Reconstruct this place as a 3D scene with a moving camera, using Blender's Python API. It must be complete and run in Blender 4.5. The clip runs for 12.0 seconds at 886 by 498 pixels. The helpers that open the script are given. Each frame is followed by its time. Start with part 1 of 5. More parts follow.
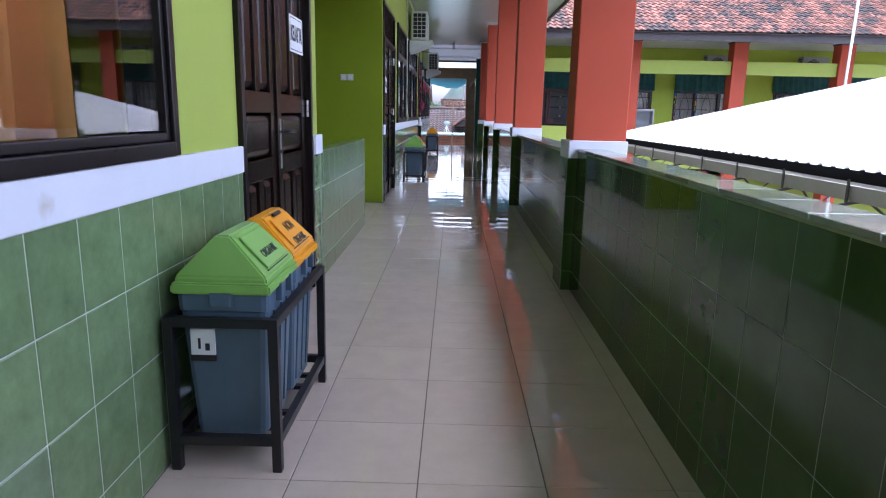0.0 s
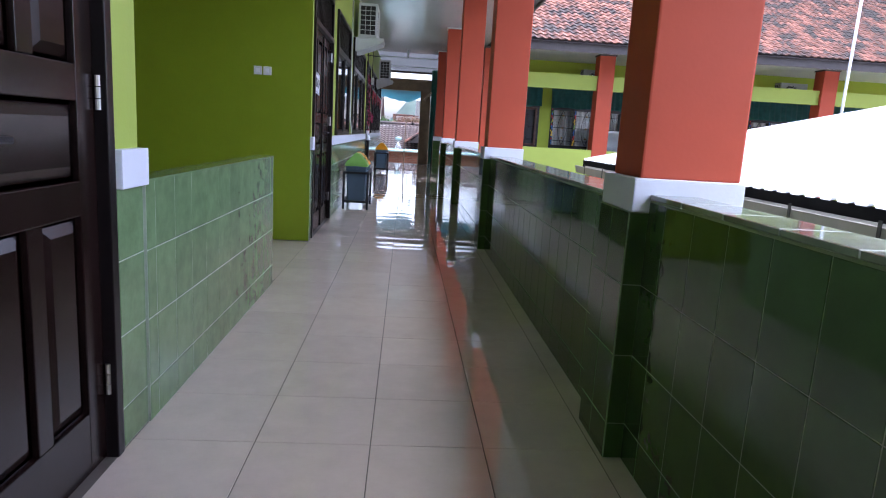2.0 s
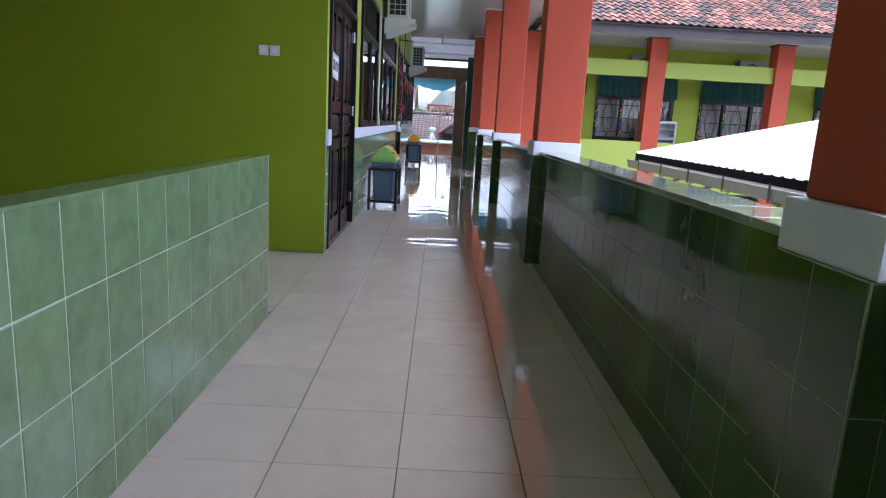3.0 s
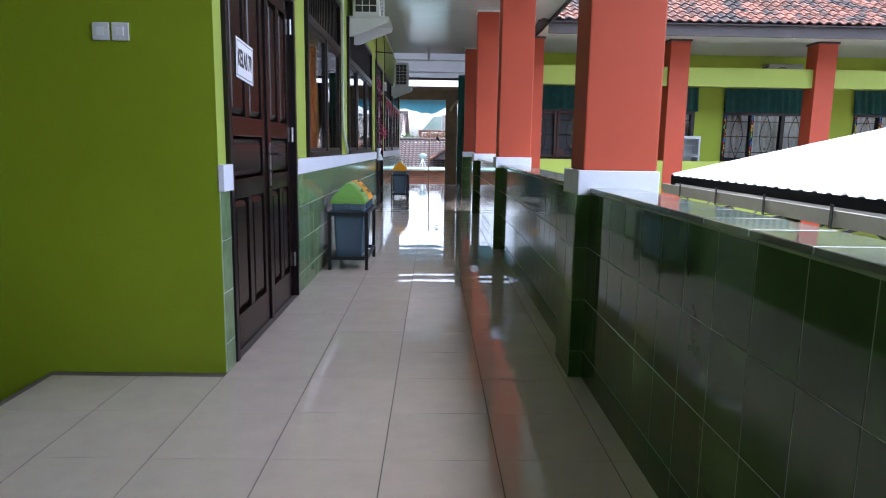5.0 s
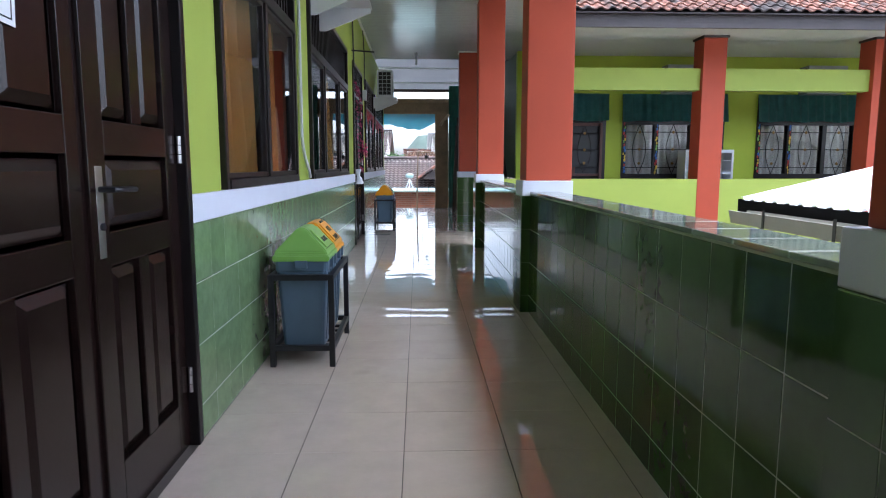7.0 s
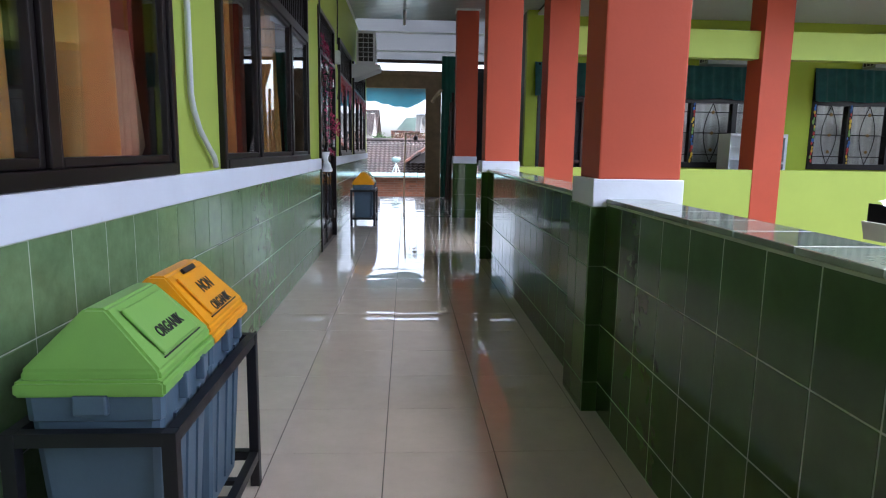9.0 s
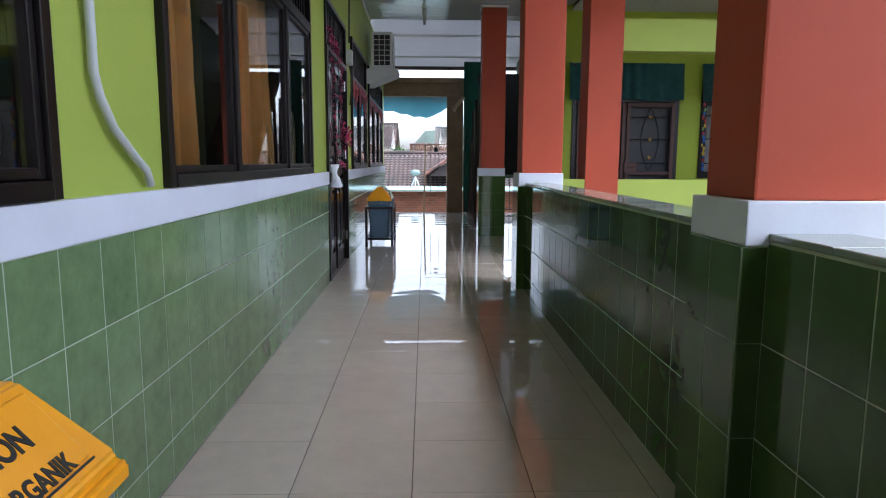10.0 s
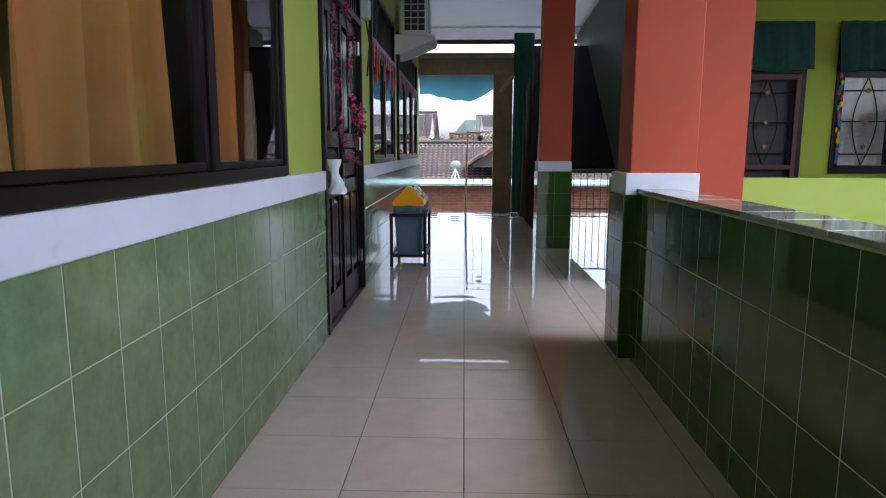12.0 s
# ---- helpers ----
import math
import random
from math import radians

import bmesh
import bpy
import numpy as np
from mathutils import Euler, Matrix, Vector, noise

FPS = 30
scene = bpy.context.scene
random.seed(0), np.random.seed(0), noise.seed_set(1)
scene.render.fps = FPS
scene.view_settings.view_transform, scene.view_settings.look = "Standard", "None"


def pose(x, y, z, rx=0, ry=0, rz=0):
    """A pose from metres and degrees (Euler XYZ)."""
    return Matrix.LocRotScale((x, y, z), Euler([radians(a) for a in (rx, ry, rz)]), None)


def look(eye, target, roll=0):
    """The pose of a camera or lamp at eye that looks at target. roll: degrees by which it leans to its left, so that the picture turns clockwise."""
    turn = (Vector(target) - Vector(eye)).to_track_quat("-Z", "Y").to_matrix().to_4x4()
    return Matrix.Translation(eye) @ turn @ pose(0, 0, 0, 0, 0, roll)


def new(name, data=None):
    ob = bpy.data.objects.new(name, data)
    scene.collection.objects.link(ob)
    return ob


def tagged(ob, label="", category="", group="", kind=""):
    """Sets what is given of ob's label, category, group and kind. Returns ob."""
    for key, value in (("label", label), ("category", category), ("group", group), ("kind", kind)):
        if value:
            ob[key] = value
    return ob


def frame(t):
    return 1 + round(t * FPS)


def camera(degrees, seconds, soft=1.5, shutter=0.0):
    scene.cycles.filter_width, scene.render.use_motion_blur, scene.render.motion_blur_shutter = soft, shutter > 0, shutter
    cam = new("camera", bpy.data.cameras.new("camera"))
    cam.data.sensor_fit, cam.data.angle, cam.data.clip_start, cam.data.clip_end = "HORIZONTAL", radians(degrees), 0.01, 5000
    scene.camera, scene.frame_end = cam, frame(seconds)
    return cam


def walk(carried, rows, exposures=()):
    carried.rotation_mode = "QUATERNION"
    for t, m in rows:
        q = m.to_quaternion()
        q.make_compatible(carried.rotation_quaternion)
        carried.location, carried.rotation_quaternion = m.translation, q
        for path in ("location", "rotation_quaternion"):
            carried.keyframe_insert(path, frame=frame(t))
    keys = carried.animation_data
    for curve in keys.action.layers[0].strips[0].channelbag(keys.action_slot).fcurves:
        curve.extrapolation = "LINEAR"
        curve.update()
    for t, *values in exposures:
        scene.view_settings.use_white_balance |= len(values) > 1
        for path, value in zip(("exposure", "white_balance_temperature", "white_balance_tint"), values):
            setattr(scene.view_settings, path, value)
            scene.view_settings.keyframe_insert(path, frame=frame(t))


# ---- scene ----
cam = camera(69.5, 12.0, soft=1.1)
PATH = [
    (0, (0.087, -0.215, 1.132), (0.062, 1.742, 0.719), 1.2),
    (0.5, (0.056, 0.37, 1.092), (-0.029, 2.33, 0.702), 1.0),
    (1, (0.092, 0.871, 1.088), (0.137, 2.830, 0.685), 0.1),
    (1.5, (0.061, 1.377, 1.084), (0.188, 3.329, 0.666), -1.1),
    (2, (0.074, 1.871, 1.093), (0.206, 3.834, 0.736), 3.4),
    (2.5, (0.036, 2.415, 1.09), (0.166, 4.367, 0.672), 0.6),
    (3, (0.081, 2.884, 1.1), (0.11, 4.845, 0.708), 3.2),
    (5, (0.161, 5.049, 1.08), (0.195, 7.024, 0.765), 0.9),
    (5.5, (0.111, 5.56, 1.095), (0.146, 7.545, 0.854), 0.7),
    (6, (0.1, 6.122, 1.08), (0.133, 8.108, 0.851), -0.3),
    (6.5, (0.096, 6.622, 1.09), (0.089, 8.606, 0.841), 3.9),
    (7, (0.058, 7.167, 1.092), (0.135, 9.149, 0.834), 0.1),
    (9, (0.070, 9.305, 1.095), (0.187, 11.277, 0.786), 0.9),
    (9.5, (0.056, 9.792, 1.082), (0.156, 11.768, 0.788), -1.4),
    (10, (0.041, 10.32, 1.076), (0.098, 12.301, 0.805), 0.3),
    (10.5, (0.031, 10.812, 1.086), (0.107, 12.792, 0.815), -2.0),
    (11, (0.025, 11.306, 1.078), (0.057, 13.291, 0.83), 1.3),
    (11.5, (-0.023, 11.84, 1.109), (0.018, 13.821, 0.838), -2.4),
    (12, (-0.005, 12.338, 1.095), (-0.07, 14.314, 0.792), 0.1),
]
walk(cam, [(t, look(eye, target, roll)) for t, eye, target, roll in PATH], exposures=[(0, 2.57, 5500, 21), (3, 2.65, 5600, 19), (7, 2.70, 5700, 12), (9.5, 2.52, 5850, 12), (12, 2.36, 5900, 14)])

# world and light: a bright overcast sky
world = bpy.data.worlds.new("world")
scene.world = world
world.use_nodes = True
wt = world.node_tree
sky = wt.nodes.new("ShaderNodeTexSky")
sky.sky_type = "NISHITA"
sky.sun_disc = False
sky.sun_elevation = radians(70)
sky.sun_rotation = radians(110)
sky.dust_density = 4.0
sky.air_density = 0.8
cloud = wt.nodes.new("ShaderNodeHueSaturation")
cloud.inputs["Saturation"].default_value = 0.5
wt.links.new(sky.outputs[0], cloud.inputs["Color"])
wt.links.new(cloud.outputs[0], wt.nodes["Background"].inputs[0])
wt.nodes["Background"].inputs[1].default_value = 0.15

sun_data = bpy.data.lights.new("sun", "SUN")
sun_data.energy = 0.55
sun_data.angle = radians(50)
sun_data.color = (1.0, 0.98, 0.95)
sun = new("sun", sun_data)
sun.matrix_world = look((6, -3, 20), (0, 0, 0))


# ---- materials ----
def material(name, color, rough=0.5, metal=0.0, vary=0.15, scale=6.0, bump=0.0, bump_scale=60.0, spec=0.5, coat=0.0, per_object=0.0, stain=None, stain_scale=2.0, stain_at=0.6, per_island=0.0):
    m = bpy.data.materials.new(name)
    m.use_nodes = True
    nt = m.node_tree
    n, l = nt.nodes, nt.links
    b = n["Principled BSDF"]
    b.inputs["Roughness"].default_value = rough
    b.inputs["Metallic"].default_value = metal
    b.inputs["Specular IOR Level"].default_value = spec
    b.inputs["Coat Weight"].default_value = coat
    geo = n.new("ShaderNodeNewGeometry")
    pos = geo.outputs["Position"]
    big = n.new("ShaderNodeTexNoise")
    big.inputs["Scale"].default_value = scale
    big.inputs["Detail"].default_value = 6.0
    big.inputs["Roughness"].default_value = 0.65
    l.new(pos, big.inputs["Vector"])
    ramp = n.new("ShaderNodeMapRange")
    ramp.inputs[1].default_value, ramp.inputs[2].default_value = 0.25, 0.75
    ramp.inputs[3].default_value, ramp.inputs[4].default_value = 1.0 - vary, 1.0 + vary
    l.new(big.outputs["Fac"], ramp.inputs[0])
    value = ramp.outputs[0]
    if per_object:
        info = n.new("ShaderNodeObjectInfo")
        rr = n.new("ShaderNodeMapRange")
        rr.inputs[3].default_value, rr.inputs[4].default_value = 1.0 - per_object, 1.0 + per_object
        l.new(info.outputs["Random"], rr.inputs[0])
        mul = n.new("ShaderNodeMath")
        mul.operation = "MULTIPLY"
        l.new(value, mul.inputs[0])
        l.new(rr.outputs[0], mul.inputs[1])
        value = mul.outputs[0]
    if per_island:
        rr = n.new("ShaderNodeMapRange")
        rr.inputs[3].default_value, rr.inputs[4].default_value = 1.0 - per_island, 1.0 + per_island
        l.new(geo.outputs["Random Per Island"], rr.inputs[0])
        mul = n.new("ShaderNodeMath")
        mul.operation = "MULTIPLY"
        l.new(value, mul.inputs[0])
        l.new(rr.outputs[0], mul.inputs[1])
        value = mul.outputs[0]
    mix = n.new("ShaderNodeVectorMath")
    mix.operation = "SCALE"
    mix.inputs[0].default_value = color
    l.new(value, mix.inputs["Scale"])
    out = mix.outputs[0]
    if stain:
        sn = n.new("ShaderNodeTexNoise")
        sn.inputs["Scale"].default_value = stain_scale
        sn.inputs["Detail"].default_value = 8.0
        l.new(pos, sn.inputs["Vector"])
        sr = n.new("ShaderNodeMapRange")
        sr.inputs[1].default_value, sr.inputs[2].default_value = stain_at, stain_at + 0.12
        l.new(sn.outputs["Fac"], sr.inputs[0])
        cm = n.new("ShaderNodeMix")
        cm.data_type = "RGBA"
        l.new(sr.outputs[0], cm.inputs[0])
        l.new(out, cm.inputs[6])
        cm.inputs[7].default_value = (*stain, 1)
        out = cm.outputs[2]
    l.new(out, b.inputs["Base Color"])
    rn = n.new("ShaderNodeMapRange")
    rn.inputs[3].default_value, rn.inputs[4].default_value = max(0.0, rough * 0.8), min(1.0, rough * 1.2)
    l.new(big.outputs["Fac"], rn.inputs[0])
    l.new(rn.outputs[0], b.inputs["Roughness"])
    if bump:
        fine = n.new("ShaderNodeTexNoise")
        fine.inputs["Scale"].default_value = bump_scale
        fine.inputs["Detail"].default_value = 4.0
        l.new(pos, fine.inputs["Vector"])
        bp = n.new("ShaderNodeBump")
        bp.inputs["Strength"].default_value = bump
        bp.inputs["Distance"].default_value = 0.01
        l.new(fine.outputs["Fac"], bp.inputs["Height"])
        l.new(bp.outputs[0], b.inputs["Normal"])
    return m


def glass_material(name, tint=(0.965, 0.98, 0.98)):
    """Clear pane: what lies behind shows through, with a mirror gloss that grows at grazing angles."""
    m = bpy.data.materials.new(name)
    m.use_nodes = True
    n, l = m.node_tree.nodes, m.node_tree.links
    n.remove(n["Principled BSDF"])
    see = n.new("ShaderNodeBsdfTransparent")
    see.inputs[0].default_value = (*tint, 1)
    gloss = n.new("ShaderNodeBsdfAnisotropic")
    gloss.inputs["Roughness"].default_value = 0.0
    edge = n.new("ShaderNodeLayerWeight")
    edge.inputs["Blend"].default_value = 0.5
    power = n.new("ShaderNodeMath")
    power.operation = "POWER"
    power.inputs[1].default_value = 3.5
    l.new(edge.outputs["Facing"], power.inputs[0])
    rng = n.new("ShaderNodeMapRange")
    rng.inputs[3].default_value, rng.inputs[4].default_value = 0.045, 0.75
    l.new(power.outputs[0], rng.inputs[0])
    mix = n.new("ShaderNodeMixShader")
    l.new(rng.outputs[0], mix.inputs[0])
    l.new(see.outputs[0], mix.inputs[1])
    l.new(gloss.outputs[0], mix.inputs[2])
    l.new(mix.outputs[0], n["Material Output"].inputs["Surface"])
    return m


LIME = (0.35, 0.44, 0.075)
M_lime = material("lime_paint", LIME, 0.55, vary=0.07, scale=1.5, bump=0.08, bump_scale=90, spec=0.35)
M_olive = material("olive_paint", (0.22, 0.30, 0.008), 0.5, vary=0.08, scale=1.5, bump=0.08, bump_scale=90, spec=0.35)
M_white = material("white_paint", (0.66, 0.69, 0.78), 0.55, vary=0.06, scale=3, bump=0.06, stain=(0.45, 0.42, 0.38), stain_scale=5, stain_at=0.68)
M_orange = material("orange_paint", (0.44, 0.073, 0.034), 0.6, vary=0.08, scale=2, bump=0.04, bump_scale=70, spec=0.3)
M_wall_tile = material("green_glazed_tile", (0.138, 0.212, 0.102), 0.13, vary=0.24, scale=13, bump=0.015, bump_scale=12, per_object=0.07)
# the dado's green tile twice more, parapet-side shade put into darker colour
M_wall_tile_shaded = material("shaded_green_glazed_tile", (0.047, 0.096, 0.026), 0.055, vary=0.18, scale=9, bump=0.004, bump_scale=12, per_object=0.08, spec=0.46)
M_wall_tile_shaded_far = material("far_shaded_green_glazed_tile", (0.052, 0.100, 0.028), 0.06, vary=0.22, scale=11, bump=0.004, bump_scale=12, per_object=0.08, spec=0.38)
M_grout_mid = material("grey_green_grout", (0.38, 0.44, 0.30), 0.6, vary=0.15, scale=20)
M_coping = material("pale_glazed_coping", (0.23, 0.27, 0.22), 0.08, vary=0.2, scale=9, bump=0.012, bump_scale=12, per_object=0.3, spec=0.85)
# olive paint lightened in colour to stand for the wing's extra daylight
M_olive_lit = material("lit_olive_paint", (0.36, 0.46, 0.03), 0.55, vary=0.08, scale=1.5, bump=0.06, spec=0.35)
M_grout = material("pale_grout", (0.36, 0.42, 0.33), 0.8, vary=0.15, scale=20)
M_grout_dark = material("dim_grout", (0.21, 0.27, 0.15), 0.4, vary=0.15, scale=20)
M_floor_tile = material("beige_polished_tile", (0.56, 0.48, 0.415), 0.018, vary=0.07, scale=7, bump=0.022, bump_scale=5, per_object=0.03, spec=0.75, stain=(0.49, 0.42, 0.36), stain_scale=3, stain_at=0.66)
M_floor_grout = material("dark_floor_grout", (0.10, 0.085, 0.075), 0.7, vary=0.3, scale=8)
M_ceiling = material("white_pvc", (0.52, 0.57, 0.57), 0.15, vary=0.03, scale=3)
M_wood = material("dark_varnished_wood", (0.012, 0.0062, 0.0052), 0.22, vary=0.35, scale=5, bump=0.02, bump_scale=40, spec=0.34)
M_frame = material("dark_brown_frame", (0.009, 0.0065, 0.007), 0.30, vary=0.3, scale=6, spec=0.28, bump=0.015)
M_black = material("black_painted_steel", (0.008, 0.008, 0.011), 0.42, vary=0.3, scale=15, bump=0.05)
M_bin = material("grey_blue_plastic", (0.080, 0.125, 0.175), 0.42, vary=0.12, scale=6, bump=0.04, bump_scale=120)
M_lid_green = material("green_plastic", (0.21, 0.42, 0.085), 0.36, vary=0.06, scale=8, bump=0.03, bump_scale=150)
M_lid_yellow = material("yellow_plastic", (0.80, 0.33, 0.003), 0.34, vary=0.05, scale=8, bump=0.03, bump_scale=150)
M_ink = material("black_ink", (0.012, 0.012, 0.012), 0.6, vary=0.2, scale=60)
M_paper = material("white_paper", (0.78, 0.80, 0.84), 0.6, vary=0.04, scale=10)
M_steel = material("satin_steel", (0.6, 0.6, 0.6), 0.3, metal=1.0, vary=0.15, scale=30)
M_glass = glass_material("window_glass")
M_curtain = material("tan_curtain", (0.78, 0.52, 0.19), 0.8, vary=0.10, scale=5, bump=0.1, bump_scale=200)
M_cloth_white = material("pale_cloth", (0.58, 0.45, 0.28), 0.8, vary=0.12, scale=8)
M_room = material("room_wall", (0.40, 0.46, 0.22), 0.7, vary=0.08, scale=2)
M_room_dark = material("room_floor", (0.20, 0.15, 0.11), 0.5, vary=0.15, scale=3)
M_ac = material("white_enamel", (0.66, 0.69, 0.70), 0.4, vary=0.05, scale=6)
M_ac_dark = material("dark_grille", (0.015, 0.016, 0.018), 0.5, vary=0.2, scale=20)
# white enamel greyed in colour to carry the shade under the wing soffit
M_ac_shaded = material("shaded_enamel", (0.30, 0.33, 0.31), 0.5, vary=0.12, scale=6)
# plain black for a made-up sheet that fills an unidentified dark area
M_black_sheet = material("black_sheet", (0.007, 0.008, 0.007), 0.8, vary=0.4, scale=4, bump=0.1)
M_sheet_green = material("green_plastic_sheet", (0.03, 0.16, 0.12), 0.4, vary=0.3, scale=5, bump=0.2, bump_scale=14)
M_pipe = material("grey_pvc_pipe", (0.50, 0.53, 0.55), 0.4, vary=0.06, scale=10)
M_tarp_green = material("dark_green_tarp", (0.075, 0.25, 0.25), 0.30, vary=0.3, scale=6, bump=0.3, bump_scale=18)
M_tarp_teal = material("teal_tarp", (0.008, 0.13, 0.18), 0.5, vary=0.2, scale=5, bump=0.3, bump_scale=12)
M_beam = material("weathered_timber", (0.24, 0.165, 0.095), 0.75, vary=0.3, scale=5, bump=0.2, bump_scale=25)
M_bamboo = material("bamboo", (0.42, 0.31, 0.20), 0.6, vary=0.2, scale=8)
M_oldwood = material("old_dark_timber", (0.045, 0.026, 0.017), 0.8, vary=0.35, scale=9, bump=0.2, bump_scale=30)
M_brick = material("red_brown_brick", (0.22, 0.085, 0.05), 0.85, vary=0.25, scale=12, bump=0.4, bump_scale=60, per_object=0.25)
M_mortar = material("mortar", (0.20, 0.17, 0.15), 0.9, vary=0.2, scale=20)
M_soot = material("matt_black_board", (0.006, 0.006, 0.007), 0.95, vary=0.3, scale=6, spec=0.08)
M_canopy = material("white_metal_sheet", (0.70, 0.71, 0.72), 0.45, vary=0.03, scale=2)
M_gutter = material("grey_beige_gutter", (0.36, 0.36, 0.33), 0.5, vary=0.12, scale=4)
M_sheet = material("pale_corrugated_sheet", (0.30, 0.31, 0.32), 0.5, vary=0.05, scale=3)
M_teal_sheet = material("pale_teal_sheet", (0.20, 0.34, 0.33), 0.5, vary=0.12, scale=4)
M_soffit = material("white_soffit", (0.62, 0.65, 0.62), 0.6, vary=0.05, scale=3)
M_fascia = material("weathered_grey_fascia", (0.068, 0.060, 0.060), 0.8, vary=0.25, scale=4, bump=0.2)
M_rooftile = material("terracotta_tile", (0.19, 0.082, 0.055), 0.8, vary=0.2, scale=9, bump=0.25, bump_scale=40, per_object=0.55, stain=(0.04, 0.032, 0.03), stain_scale=2.6, stain_at=0.47)
M_rooftile_joined = material("terracotta_tiles", (0.19, 0.082, 0.055), 0.8, vary=0.2, scale=9, bump=0.25, bump_scale=40, per_island=0.55, stain=(0.04, 0.032, 0.03), stain_scale=2.6, stain_at=0.47)
M_oldtile = material("old_brown_roof_tile", (0.085, 0.060, 0.055), 0.85, vary=0.3, scale=4, bump=0.3, bump_scale=20, stain=(0.045, 0.038, 0.036), stain_scale=0.8, stain_at=0.5)
M_side = material("grey_green_sheeting", (0.075, 0.115, 0.075), 0.6, vary=0.2, scale=3, bump=0.2, bump_scale=10)
M_rust = material("red_brown_bars", (0.075, 0.024, 0.015), 0.55, vary=0.3, scale=12)
M_brass = material("brass_rosette", (0.25, 0.15, 0.05), 0.45, metal=0.6, vary=0.2, scale=30)
M_net = material("grey_net_curtain", (0.40, 0.39, 0.37), 0.9, vary=0.2, scale=6)
M_garland = material("pink_garland", (0.45, 0.03, 0.12), 0.5, vary=0.4, scale=30)
M_red = material("red_foil", (0.45, 0.02, 0.02), 0.4, vary=0.3, scale=30)
M_blue = material("blue_foil", (0.02, 0.12, 0.45), 0.4, vary=0.3, scale=30)
M_gold = material("yellow_foil", (0.75, 0.50, 0.03), 0.4, vary=0.3, scale=30)
M_leaf = material("foliage", (0.05, 0.10, 0.028), 0.7, vary=0.4, scale=3)
M_bloom = material("red_leaves", (0.17, 0.095, 0.06), 0.7, vary=0.4, scale=3)
M_bark = material("bark", (0.10, 0.07, 0.05), 0.9, vary=0.3, scale=8)
M_far = material("distant_hill_green", (0.035, 0.058, 0.045), 0.9, vary=0.3, scale=0.05)
M_housewall = material("white_house_wall", (0.62, 0.60, 0.56), 0.8, vary=0.08, scale=1.5)
M_ground = material("dusty_ground", (0.20, 0.18, 0.15), 0.9, vary=0.25, scale=0.4, bump=0.2, bump_scale=5)
M_tank = material("pale_teal_dish", (0.24, 0.31, 0.30), 0.5, vary=0.1, scale=5)


# light passes through the curtain cloth
_nt = M_curtain.node_tree
_tr = _nt.nodes.new("ShaderNodeBsdfTranslucent")
_tr.inputs[0].default_value = (0.95, 0.62, 0.22, 1)
_mx = _nt.nodes.new("ShaderNodeMixShader")
_mx.inputs[0].default_value = 0.55
_nt.links.new(_nt.nodes["Principled BSDF"].outputs[0], _mx.inputs[1])
_nt.links.new(_tr.outputs[0], _mx.inputs[2])
_nt.links.new(_mx.outputs[0], _nt.nodes["Material Output"].inputs["Surface"])
# and a little through the tarpaulin
_nt = M_tarp_teal.node_tree
_tr = _nt.nodes.new("ShaderNodeBsdfTranslucent")
_tr.inputs[0].default_value = (0.02, 0.22, 0.30, 1)
_mx = _nt.nodes.new("ShaderNodeMixShader")
_mx.inputs[0].default_value = 0.12
_nt.links.new(_nt.nodes["Principled BSDF"].outputs[0], _mx.inputs[1])
_nt.links.new(_tr.outputs[0], _mx.inputs[2])
_nt.links.new(_mx.outputs[0], _nt.nodes["Material Output"].inputs["Surface"])
# daylight comes through the lean-to sheets
_nt = M_sheet.node_tree
_tr = _nt.nodes.new("ShaderNodeBsdfTranslucent")
_tr.inputs[0].default_value = (0.75, 0.77, 0.78, 1)
_mx = _nt.nodes.new("ShaderNodeMixShader")
_mx.inputs[0].default_value = 0.05
_nt.links.new(_nt.nodes["Principled BSDF"].outputs[0], _mx.inputs[1])
_nt.links.new(_tr.outputs[0], _mx.inputs[2])
_nt.links.new(_mx.outputs[0], _nt.nodes["Material Output"].inputs["Surface"])


# ---- shape helpers ----
def box(bm, x0, x1, y0, y1, z0, z1, bevel=0.0):
    v = [bm.verts.new((x, y, z)) for z in (z0, z1) for y in (y0, y1) for x in (x0, x1)]
    f = [bm.faces.new([v[i] for i in q]) for q in ((0, 2, 3, 1), (4, 5, 7, 6), (0, 1, 5, 4), (2, 6, 7, 3), (0, 4, 6, 2), (1, 3, 7, 5))]
    if bevel:
        edges = list({e for q in f for e in q.edges})
        bmesh.ops.bevel(bm, geom=edges, offset=bevel, segments=2, affect="EDGES", profile=0.6)
    return bm


def boxes(*rows, bevel=0.0):
    bm = bmesh.new()
    for r in rows:
        box(bm, *r, bevel=bevel)
    return bm


def tube(bm, points, radius, sides=10):
    rings = []
    points = [Vector(p) for p in points]
    for i, p in enumerate(points):
        d = (points[min(i + 1, len(points) - 1)] - points[max(i - 1, 0)]).normalized()
        a = d.orthogonal().normalized() if i == 0 else (a - d * a.dot(d)).normalized()
        b = d.cross(a)
        rings.append([bm.verts.new(p + radius * (math.cos(k * 2 * math.pi / sides) * a + math.sin(k * 2 * math.pi / sides) * b)) for k in range(sides)])
    for r, s in zip(rings, rings[1:]):
        for k in range(sides):
            bm.faces.new((r[k], r[(k + 1) % sides], s[(k + 1) % sides], s[k]))
    bm.faces.new(rings[0][::-1])
    bm.faces.new(rings[-1])
    return bm


